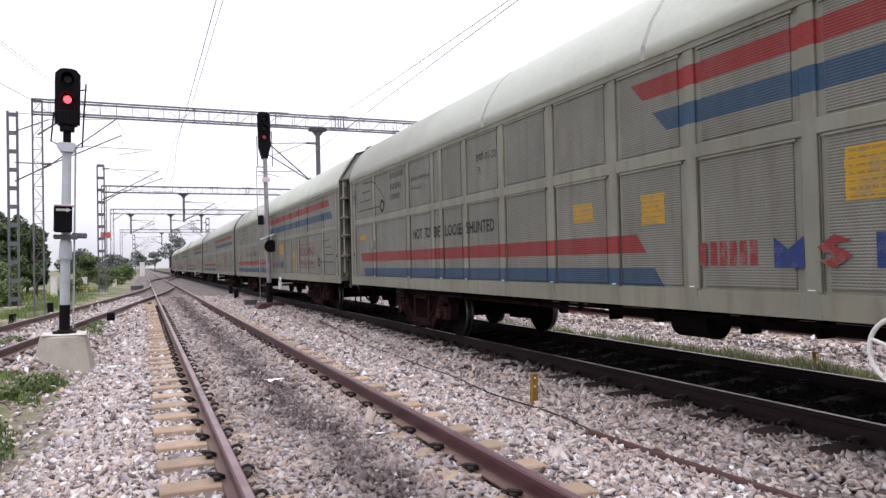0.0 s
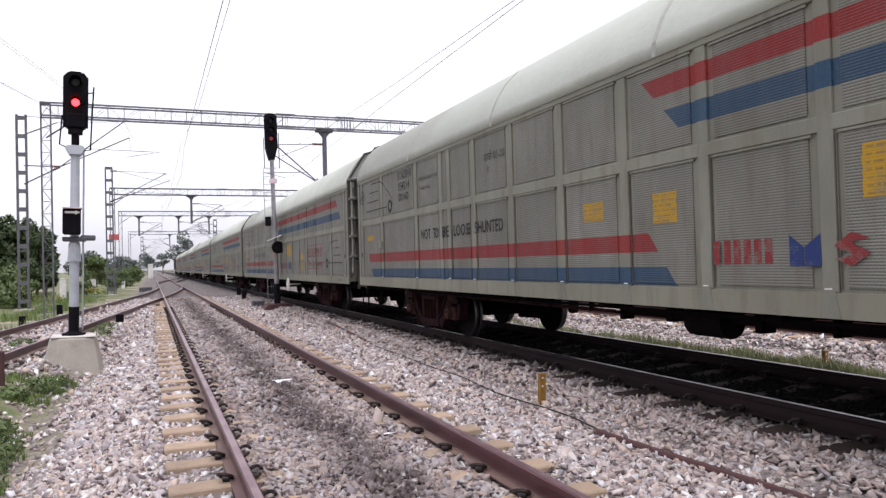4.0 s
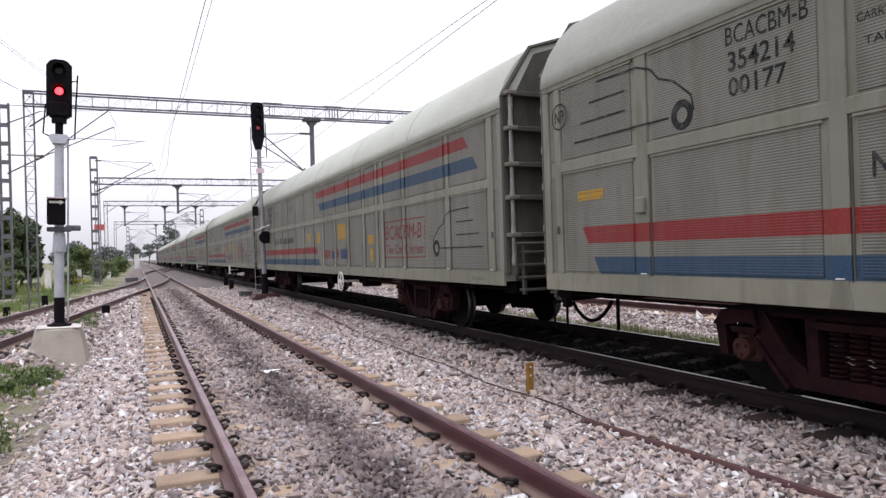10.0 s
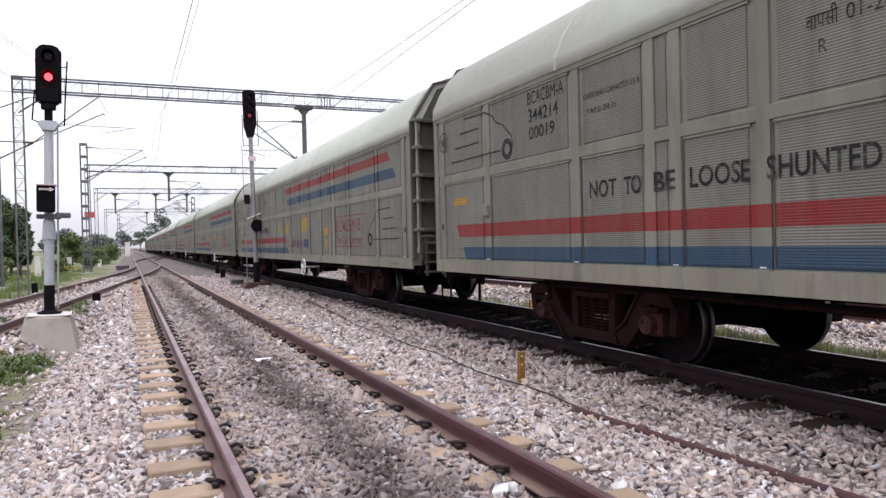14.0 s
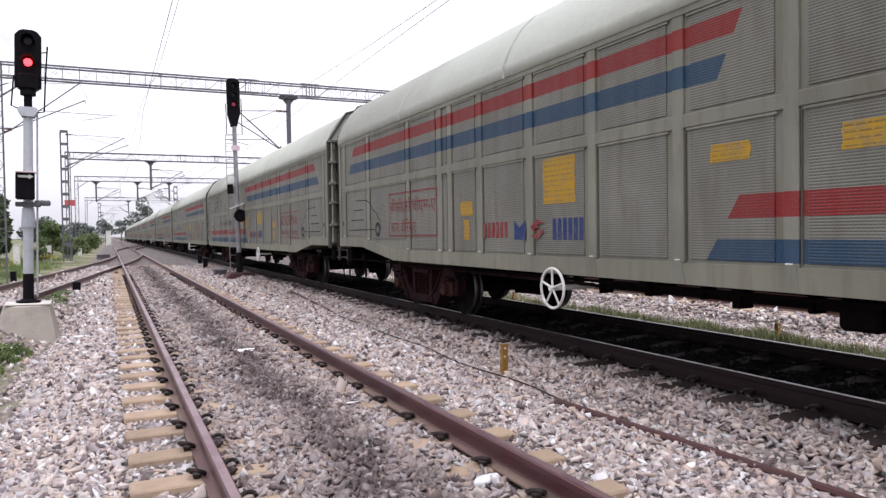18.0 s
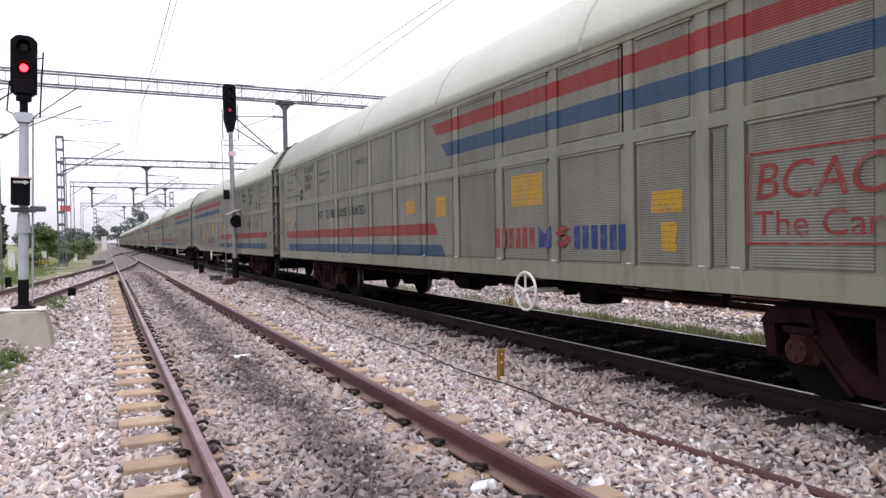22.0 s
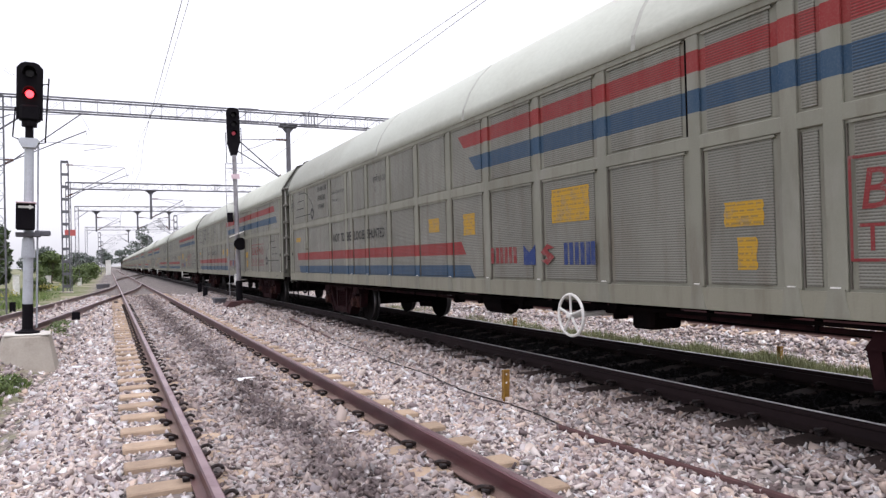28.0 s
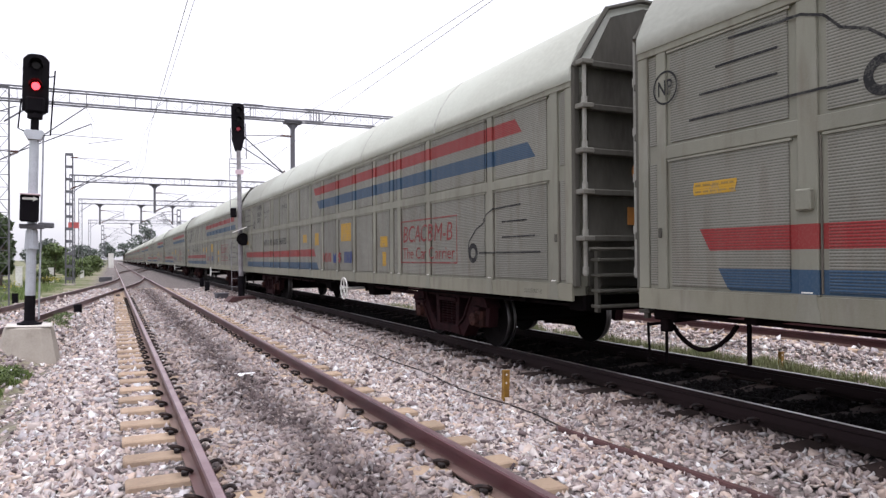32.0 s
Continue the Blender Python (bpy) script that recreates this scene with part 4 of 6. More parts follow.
def bogie(wagon, s):
    """A three-piece cast bogie: bolster, side frames with spring nests, axle boxes and wheelsets."""
    y = -s
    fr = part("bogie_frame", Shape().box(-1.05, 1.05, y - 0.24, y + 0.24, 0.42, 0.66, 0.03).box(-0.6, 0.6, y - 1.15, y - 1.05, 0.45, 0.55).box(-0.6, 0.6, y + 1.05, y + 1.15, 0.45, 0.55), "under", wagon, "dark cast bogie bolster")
    # added block that stops light between bogie and floor
    part("bolster_block", Shape().box(-1.0, 1.0, y - 1.3, y + 1.3, 0.68, 0.86, 0.02), "under", fr, "added dark block filling the gap above the bogie")
    for x in (-1.13, 1.13):
        sh = Shape()
        # top chord, bottom chord, slanted arms and columns of the open casting
        def slab(q, d=0.07):
            n = len(q)
            k = len(sh.v)
            sh.v += [(x - d, y + a, b) for a, b in q] + [(x + d, y + a, b) for a, b in q]
            sh.f.extend([tuple(range(k, k + n)), tuple(range(k + 2 * n - 1, k + n - 1, -1))] + [(k + i, k + (i + 1) % n, k + n + (i + 1) % n, k + n + i) for i in range(n)])
        slab([(-1.30, 0.70), (-1.18, 0.78), (-0.6, 0.82), (0.6, 0.82), (1.18, 0.78), (1.30, 0.70), (0.9, 0.71), (-0.9, 0.71)])
        slab([(-0.46, 0.15), (0.46, 0.15), (0.40, 0.27), (-0.40, 0.27)], 0.1)
        slab([(-0.36, 0.64), (0.36, 0.64), (0.34, 0.70), (-0.34, 0.70)], 0.12)
        for k_ in (-1, 1):
            # slanting arm with a thin flange on both edges, spring column, jaw over the axle and outer leg
            slab([(k_ * 1.02, 0.74), (k_ * 0.80, 0.74), (k_ * 0.58, 0.42), (k_ * 0.40, 0.30), (k_ * 0.38, 0.13), (k_ * 0.56, 0.15), (k_ * 0.76, 0.36), (k_ * 0.95, 0.58)], 0.075)
            slab([(k_ * 0.84, 0.745), (k_ * 0.80, 0.745), (k_ * 0.57, 0.42), (k_ * 0.40, 0.31), (k_ * 0.40, 0.275), (k_ * 0.60, 0.40)], 0.105)
            slab([(k_ * 0.97, 0.60), (k_ * 0.76, 0.35), (k_ * 0.57, 0.145), (k_ * 0.60, 0.125), (k_ * 0.79, 0.33), (k_ * 1.0, 0.57)], 0.105)
            slab([(k_ * 0.42, 0.72), (k_ * 0.31, 0.72), (k_ * 0.29, 0.25), (k_ * 0.40, 0.25)], 0.09)
            slab([(k_ * 1.38, 0.60), (k_ * 1.28, 0.74), (k_ * 0.92, 0.76), (k_ * 0.88, 0.62), (k_ * 1.02, 0.635), (k_ * 1.2, 0.61)], 0.11)
            slab([(k_ * 1.38, 0.61), (k_ * 1.27, 0.63), (k_ * 1.24, 0.34), (k_ * 1.33, 0.32)], 0.075)
            slab([(k_ * 1.16, 0.60), (k_ * 0.86, 0.60), (k_ * 0.89, 0.55), (k_ * 1.13, 0.55)], 0.13)
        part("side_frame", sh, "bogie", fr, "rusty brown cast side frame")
        if x < 0:
            for d in (-0.17, 0.0, 0.17):
                sp = Shape()
                for j in range(9):
                    sp.torus((x - 0.02, y + d, 0.29 + 0.041 * j), (0, 0, 1), 0.066, 0.012, 12, 4)
                part("coil_spring", sp, "bogie", fr)
            for d in (-1.0, 1.0):
                cap = Shape().box(x - 0.09, x + 0.06, y + d - 0.13, y + d + 0.13, 0.30, 0.56, 0.03).rod((x - 0.17, y + d, 0.42), (x - 0.08, y + d, 0.42), 0.095, 14)
                for a in (0.5, 2.6, 4.7):
                    cap.rod((x - 0.19, y + d + 0.055 * math.cos(a), 0.42 + 0.055 * math.sin(a)), (x - 0.16, y + d + 0.055 * math.cos(a), 0.42 + 0.055 * math.sin(a)), 0.016, 6)
                part("axle_box", cap, "hub", fr, "dusty axle box with bolted cap")
    for d in (-1.0, 1.0):
        ws = part("wheelset", WHEELSET, "", fr, "dark steel wheelset with bright treads")
        ws.location = (0, y + d, 0.42)
        WHEELS.append(ws)


def wheelset_mesh():
    sh = Shape().rod((-1.05, 0, 0), (1.05, 0, 0), 0.075, 10)
    for k in (-1, 1):
        for x0, x1, r0, r1 in ((0.80, 0.84, 0.445, 0.445), (0.84, 0.93, 0.42, 0.415)):
            sh.rod((k * x0, 0, 0), (k * x1, 0, 0), r0, 28, r1, True)
        for i in range(5):
            a = 2 * math.pi * i / 5
            sh.rod((k * 0.93, 0.2 * math.cos(a), 0.2 * math.sin(a)), (k * 0.938, 0.2 * math.cos(a), 0.2 * math.sin(a)), 0.05, 8)
    me = sh.mesh("wheelset", "wheel", "tread")
    for p in me.polygons:
        c = p.center
        r = math.hypot(c.y, c.z)
        if r > 0.40 and abs(p.normal.x) < 0.5:
            p.material_index = 1
            p.use_smooth = True
    return me


WHEELSET, WHEELS = wheelset_mesh(), []


def end_gear(wagon, trailing):
    """End wall with its ribs, corner pipe, brackets and ladder."""
    e = -L if trailing else 0.0
    k = -1 if trailing else 1

    def yb(a, b):
        return (min(e + k * a, e + k * b), max(e + k * a, e + k * b))
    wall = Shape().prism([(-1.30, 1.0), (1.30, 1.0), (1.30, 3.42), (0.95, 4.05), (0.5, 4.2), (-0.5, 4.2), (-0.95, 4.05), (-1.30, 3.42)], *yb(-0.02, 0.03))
    ew = part("end_wall", wall, "end", wagon, "dark grey end wall")
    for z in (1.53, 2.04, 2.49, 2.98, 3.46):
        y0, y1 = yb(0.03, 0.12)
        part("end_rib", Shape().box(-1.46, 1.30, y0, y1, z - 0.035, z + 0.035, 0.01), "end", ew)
    for x in (-1.36, 1.36):
        y, xr = e + k * 0.13, math.copysign(1.42, x)
        levels = (1.12, 1.53, 2.04, 2.49, 2.98, 3.46)
        for za, zb in zip(levels[:-1], levels[1:]):
            part("lock_rod", Shape().rod((xr, y, za), (xr, y, zb), 0.024, 8).rod((xr, y, za + 0.02), (xr, y, za + 0.1), 0.034, 8), "pipe", ew, "painted vertical locking rod")
        if x < 0 and trailing:
            for z in levels[1:]:
                y0, y1 = yb(0.02, 0.19)
                part("rod_bracket", Shape().box(-1.485, -1.33, y0, y1, z - 0.03, z + 0.028, 0.01), "bracket", ew, "grey welded bracket")
        y0, y1 = yb(-0.01, 0.05)
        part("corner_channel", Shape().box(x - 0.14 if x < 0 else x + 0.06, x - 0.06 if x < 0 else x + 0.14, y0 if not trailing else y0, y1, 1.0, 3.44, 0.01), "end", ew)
    if trailing:
        sg = part("end_sign", Shape().rod((-0.56, e - 0.05, 2.30), (-0.56, e - 0.03, 2.30), 0.13, 20), "orange", wagon, "round orange end sign")
        part("sign_bar", Shape().box(-0.62, -0.50, e - 0.056, e - 0.05, 2.24, 2.36), "black_ink", sg)
        part("end_plate", Shape().box(-0.76, -0.54, e - 0.05, e - 0.03, 1.69, 1.89), "orange", wagon, "small orange end plate")
    lad = Shape()
    for x in (-1.28, -0.5):
        y0, y1 = yb(0.12, 0.18)
        lad.box(x - 0.02, x + 0.02, y0, y1, 0.72, 1.44)
    for z in (0.78, 0.95, 1.12, 1.29):
        y0, y1 = yb(0.08, 0.24)
        lad.box(-1.32, -0.46, y0, y1, z - 0.012, z + 0.022, 0.006)
    lad.rod((-1.42, e + k * 0.2, 1.41), (-0.5, e + k * 0.2, 1.41), 0.02, 6)
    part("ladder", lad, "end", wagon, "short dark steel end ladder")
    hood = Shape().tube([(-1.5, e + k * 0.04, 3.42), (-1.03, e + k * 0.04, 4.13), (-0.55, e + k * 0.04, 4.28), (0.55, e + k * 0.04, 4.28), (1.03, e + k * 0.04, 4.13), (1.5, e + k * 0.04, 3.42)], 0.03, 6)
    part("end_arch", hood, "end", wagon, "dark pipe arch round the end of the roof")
    y0, y1 = yb(-0.05, 0.46)
    part("coupler", Shape().box(-0.12, 0.12, y0, y1, 0.95 - 0.12, 0.95 + 0.12, 0.03).box(-0.2, 0.2, *yb(0.28, 0.46), 0.78, 1.10, 0.04), "under", wagon, "dark knuckle coupler")
    y0, y1 = yb(-0.3, 0.0)
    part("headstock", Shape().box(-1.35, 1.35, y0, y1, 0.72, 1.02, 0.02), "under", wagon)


def under_gear(wagon, hindi):
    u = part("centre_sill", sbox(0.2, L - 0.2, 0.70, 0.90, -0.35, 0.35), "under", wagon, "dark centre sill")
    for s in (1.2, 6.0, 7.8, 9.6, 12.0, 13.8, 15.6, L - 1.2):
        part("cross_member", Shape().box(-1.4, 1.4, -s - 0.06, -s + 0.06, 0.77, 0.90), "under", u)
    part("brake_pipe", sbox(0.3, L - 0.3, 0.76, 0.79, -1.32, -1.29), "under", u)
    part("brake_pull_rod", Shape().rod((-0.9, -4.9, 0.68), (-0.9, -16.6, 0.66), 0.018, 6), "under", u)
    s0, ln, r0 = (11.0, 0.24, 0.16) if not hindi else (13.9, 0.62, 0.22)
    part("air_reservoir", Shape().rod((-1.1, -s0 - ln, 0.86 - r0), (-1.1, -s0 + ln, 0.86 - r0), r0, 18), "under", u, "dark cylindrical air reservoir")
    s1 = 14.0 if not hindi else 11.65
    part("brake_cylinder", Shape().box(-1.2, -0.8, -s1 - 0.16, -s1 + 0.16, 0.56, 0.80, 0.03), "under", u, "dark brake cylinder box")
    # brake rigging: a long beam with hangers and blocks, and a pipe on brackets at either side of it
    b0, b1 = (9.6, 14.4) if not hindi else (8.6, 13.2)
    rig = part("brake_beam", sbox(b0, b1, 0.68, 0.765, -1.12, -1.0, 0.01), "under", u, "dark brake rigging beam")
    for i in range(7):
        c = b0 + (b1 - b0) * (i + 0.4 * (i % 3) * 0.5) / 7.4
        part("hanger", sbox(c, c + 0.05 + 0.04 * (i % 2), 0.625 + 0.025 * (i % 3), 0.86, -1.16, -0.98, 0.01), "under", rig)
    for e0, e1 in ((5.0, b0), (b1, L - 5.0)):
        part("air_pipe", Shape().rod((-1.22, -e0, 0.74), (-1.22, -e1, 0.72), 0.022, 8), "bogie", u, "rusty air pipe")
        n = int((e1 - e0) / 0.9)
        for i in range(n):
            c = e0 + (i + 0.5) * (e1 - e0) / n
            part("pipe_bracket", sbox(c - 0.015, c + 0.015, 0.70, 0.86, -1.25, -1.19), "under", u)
    sw = 13.3 if not hindi else 8.3
    hw = part("hand_wheel", Shape().torus((-1.57, -sw, 0.68), (1, 0, 0), 0.225, 0.016, 28, 8), "white_metal", wagon, "white-painted brake hand wheel")
    for i in range(5):
        a = math.pi / 2 + 2 * math.pi * i / 5
        part("spoke", Shape().rod((-1.57, -sw, 0.68), (-1.57, -sw + 0.22 * math.cos(a), 0.68 + 0.22 * math.sin(a)), 0.014, 6), "white_metal", hw)
    part("hub", Shape().rod((-1.61, -sw, 0.68), (-1.0, -sw, 0.68), 0.03, 8), "white_metal", hw)
    pts = [(-1.25, -0.17 - 0.0633 * i, 0.67 + 0.005 * i - 0.22 * math.sin(math.pi * i / 12) ** 0.8) for i in range(13)]
    part("brake_hose", Shape().tube(pts, 0.022, 8), "hose", wagon, "hanging black rubber brake hose")
    part("uncoupling_rod", Shape().tube([(-1.46, -0.06, 0.7), (-1.44, -0.06, 0.36), (-1.36, -0.06, 0.33)], 0.014, 6).rod((-1.46, -0.06, 0.68), (-0.2, -0.1, 0.74), 0.016, 6), "under", wagon)
    part("end_cock", Shape().box(-1.40, -1.31, -0.25, -0.15, 0.62, 0.74, 0.012).rod((-1.36, -0.2, 0.32), (-1.36, -0.2, 0.66), 0.016, 6), "under", wagon)
    part("safety_bracket", Shape().rod((-1.3, -1.1, 0.42), (-1.3, -1.1, 0.8), 0.022, 6), "under", wagon)


def car_wagon(kind, hindi, raised):
    label = "grey enclosed car-carrier wagon with red and blue bands"
    if hindi:
        label = "grey enclosed car-carrier wagon with Hindi lettering and raised end"
    elif raised:
        label = "grey enclosed car-carrier wagon with one raised end"
    w = thing("car_carrier_wagon", label, "railway wagon", None, "wagons of the train")
    so, ho = ("solid_h", "holes_h") if hindi else ("solid_e", "holes_e")
    # shell: side sheets and floor, following the sole line
    prof = [(s, sole_z(s, raised) + 0.06) for s in (0.0, 1.5, 3.2, L / 2, L - 3.2, L - 1.5, L)] + [(L, 3.3), (0.0, 3.3)]
    sh = Shape()
    n = len(prof)
    sh.v = [(-1.482, -s, z) for s, z in prof] + [(1.482, -s, z) for s, z in prof]
    sh.f = [tuple(range(n)), tuple(range(2 * n - 1, n - 1, -1))] + [(i, (i + 1) % n, n + (i + 1) % n, n + i) for i in range(n)]
    part("body", sh, so, w, "weathered grey steel body")
    half = [(1.525, 3.27), (1.515, 3.42), (1.40, 3.68), (1.24, 3.92), (1.03, 4.12), (0.72, 4.25), (0.35, 4.32), (0.0, 4.34)]
    rp = half + [(-x, z) for x, z in reversed(half[:-1])]
    me = Shape().prism(rp, -L, 0.0).mesh("roof", "roof")
    me.polygons.foreach_set("use_smooth", [abs(p.normal.y) < 0.5 for p in me.polygons])
    roof = part("roof", me, "", w, "pale dusty curved roof")
    for s in [L * (i + 1) / 6 for i in range(5)]:
        sm = Shape().prism([(x * 1.0015, z + 0.0025) for x, z in rp], -s - 0.03, -s + 0.03)
        part("roof_seam", sm, "roof_seam", roof)
    # sills along the bottom, the middle and the top
    for x0, x1 in ((-W - 0.004, -1.478), (1.478, W + 0.004)):
        st = [0.0, 1.5, 3.2, 6.5, L / 2, L - 6.5, L - 3.2, L - 1.5, L]
        sl = Shape()
        for s in st:
            z = sole_z(s, raised)
            sl.v += [(x0, -s, z), (x1, -s, z), (x1, -s, z + 0.19), (x0, -s, z + 0.19)]
        for i in range(len(st) - 1):
            sl.f += [(4 * i + j, 4 * i + (j + 1) % 4, 4 * i + 4 + (j + 1) % 4, 4 * i + 4 + j) for j in range(4)]
        sl.f += [(0, 1, 2, 3), tuple(range(4 * len(st) - 4, 4 * len(st)))]
        part("bottom_sill", sl, "sill", w, "pale beige dirty sill")
        part("middle_rail", sbox(0.36, L - 0.36, 2.215, 2.335, x0 + (0.006 if x0 < 0 else 0), x1 - (0.006 if x0 > 0 else 0), 0.006), so, w)
        part("top_rail", sbox(0.0, L, 3.205, 3.285, x0, x1, 0.006), so, w)
    posts = [(L - b, L - a) for a, b in reversed(POSTS)] if hindi else POSTS
    for a, b in posts:
        z0 = sole_z(0.5 * (a + b), raised) + 0.19
        ins = 0.035 if b - a > 0.15 else 0.0
        part("post", sbox(a + ins, b - 0.6 * ins, z0, 3.205, -W if b - a > 0.115 else -1.502, -1.478, 0.006), so, w)
        if ins:
            zp = z0 - 0.188
            pad = Shape()
            for x in (-W - 0.009, -W + 0.001):
                pad.v += [(x, -a, zp), (x, -b, zp), (x, -b + 0.035, z0 - 0.03), (x, -b + 0.035, z0 + 0.02), (x, -a - 0.035, z0 + 0.02), (x, -a - 0.035, z0 - 0.03)]
            pad.f = [tuple(range(6)), tuple(range(11, 5, -1))] + [(i, (i + 1) % 6, 6 + (i + 1) % 6, 6 + i) for i in range(6)]
            part("sill_pad", pad, so, w)
            part("weld_mark", sbox(a + 0.06, b - 0.07, z0 + 0.022, z0 + 0.032, -W - 0.006, -W + 0.002), "white_metal", w)
            part("post_seam", sbox(b - 0.009, b + 0.001, z0 + 0.02, 2.19, -1.4965, -1.478), "seam", w, "rusty seam beside the post")
    far = Shape()
    for a, b in posts:
        sbox(a, b, 1.05, 3.205, 1.49, W, 0.0, far)
    part("far_side_frame", far, so, w)
    # perforated sheets in the bays
    for (a0, a1), (b0, b1) in zip(posts[:-1], posts[1:]):
        if b0 - a1 < 0.05:
            continue
        zl = max(sole_z(a1, raised), sole_z(b0, raised)) + 0.22
        m = 0.05 if b0 - a1 > 0.3 else 0.012
        for z0, z1 in ((zl, 2.19), (2.36, 3.18)):
            part("perforated_panel", sbox(a1 + m, b0 - m, z0, z1, -1.494, -1.478, 0.004), ho, w)
            if b0 - a1 > 0.5:
                fr = Shape()
                sbox(a1 + m - 0.03, b0 - m + 0.03, z1 + 0.0, z1 + 0.02, -1.506, -1.478, 0, fr)
                part("panel_edge", fr, so, w)
    for s in (15.0, 19.6):
        part("door_gap", sbox(s, s + 0.014, 2.34, 3.19, -W - 0.002, -W + 0.01), "under", w, "dark slit beside the sliding door")
    for s in (0.3, L - 0.3):
        part("door_latch", sbox(s - 0.018, s + 0.018, 1.50, 1.59, -W - 0.02, -W, 0.006), "end", w)
    end_gear(w, False)
    end_gear(w, True)
    bogie(w, 3.8)
    bogie(w, L - 3.8)
    under_gear(w, hindi)
    if hindi:
        lettering_hindi(w)
    else:
        lettering_english(w, kind)
    return w


def number(w, kind, series, serial, hindi, shift=0.0):
    s = (17.70 if hindi else 2.92) + shift
    if not hindi:
        part("lettering", text_mesh("BCACBM-" + kind, "black_ink", s, 2.99, 0.155, 0.8), "", w)
    part("lettering", text_mesh(series, "black_ink", s + 0.02, 2.77, 0.165, 0.66, 0, 0.01), "", w)
    part("lettering", text_mesh(serial, "black_ink", s + 0.02, 2.56, 0.155, 0.58, 0, 0.01), "", w)


WAGONS = []


def locomotive():
    """Only its dark back end shows at the head of the train."""
    lo = thing("locomotive", "dark diesel locomotive at the far head of the train", "locomotive")
    part("hood", Shape().prism([(-1.1, 1.3), (1.1, 1.3), (1.1, 3.6), (0.8, 3.95), (-0.8, 3.95), (-1.1, 3.6)], 2.0, 14.0), "loco", lo)
    part("cab", Shape().prism([(-1.45, 1.3), (1.45, 1.3), (1.45, 3.5), (1.1, 4.05), (-1.1, 4.05), (-1.45, 3.5)], 14.0, 16.5), "loco", lo)
    part("nose", Shape().box(-1.0, 1.0, 16.5, 18.0, 1.3, 2.9, 0.1), "loco", lo)
    part("footplate", Shape().box(-1.45, 1.45, 0.2, 18.6, 1.1, 1.3, 0.03), "loco", lo)
    part("fuel_tank", Shape().box(-1.3, 1.3, 7.0, 12.0, 0.3, 1.1, 0.1), "under", lo)
    for y in (3.5, 15.2):
        part("truck", Shape().box(-1.2, 1.2, y - 2.0, y + 2.0, 0.35, 0.95, 0.08), "under", lo)
    for y in (0.4, 5.0, 9.5, 13.8):
        for x in (-1.4, 1.4):
            part("handrail", Shape().rod((x, y, 1.3), (x, y, 2.3), 0.02, 6), "loco", lo)
    for y in (2.0, 3.6, 5.2, 13.6, 15.2, 16.8):
        part("wheelset", Shape().rod((-0.94, y, 0.5), (-0.8, y, 0.5), 0.5, 20).rod((0.8, y, 0.5), (0.94, y, 0.5), 0.5, 20).rod((-0.9, y, 0.5), (0.9, y, 0.5), 0.08, 8), "wheel", lo)
    return lo


def build_train():
    serials = {1: "00160", 2: "00030", 3: "00177", 4: "00019", 5: "00064", 6: "00092", 7: "00047", 9: "00078"}
    base = car_wagon("B", False, ())
    a4 = car_wagon("A", False, (1,))
    a5 = car_wagon("A", True, (0,))
    made = {0: base, 4: a4, 5: a5}
    for k in range(-5, 13):
        if k not in made:
            made[k] = copy_thing(base, Matrix())
    for k, w in made.items():
        if k in serials:
            a = k in (4, 5)
            number(w, "A" if a else "B", "344214" if a else "354214", serials[k], k == 5, -0.1 if k == 6 else 0.0)
        else:
            for z, h, wd in ((2.99, 0.15, 0.8), (2.77, 0.16, 0.66), (2.57, 0.15, 0.58)):
                part("brand_stencil", bars(2.93, 2.93 + wd, z + 0.02, z + h - 0.02, 7, 0.55), "black_ink", w, kind="stuff")
        if k == 3:
            for o in w.children:
                if o.name.startswith("lettering") and -7.5 < o.data.vertices[0].co.y < -6.45 and o.data.vertices[0].co.z < 2.0:
                    o.location = (0, -0.2, 0)
        if k == 6:
            for o in [o for o in w.children if o.name.startswith(("brand_stencil", "badge"))]:
                bpy.data.objects.remove(o)
            emblem(w, 12.5, 1.2, 0.26, True)
            # its shunting notice stands higher and further forward
            for o in [o for o in w.children if o.name.startswith("lettering") and 1.7 < o.data.vertices[0].co.z < 2.0 and -7.6 < o.data.vertices[0].co.y < -4.1]:
                o.location = (0, 0.1 if o.data.vertices[0].co.y < -4.7 else 0.2, 0.065)
            # its painted car sits a little further back than on the others
            for o in w.children:
                if o.name.startswith("painted_") and o.data.vertices[0].co.y > -6.0:
                    o.location = (0, -0.09, -0.035)
        WAGONS.append((k, w))
    return locomotive()


LOCO = build_train()

# ---- signals ----
def ladder_shape(x, y, z0, z1, w=0.3, along="x"):
    sh = Shape()
    d = (w / 2, 0) if along == "x" else (0, w / 2)
    for k in (-1, 1):
        sh.rod((x + k * d[0], y + k * d[1], z0), (x + k * d[0], y + k * d[1], z1), 0.013, 6)
    z = z0 + 0.15
    while z < z1:
        sh.rod((x - d[0], y - d[1], z), (x + d[0], y + d[1], z), 0.009, 5)
        z += 0.3
    return sh


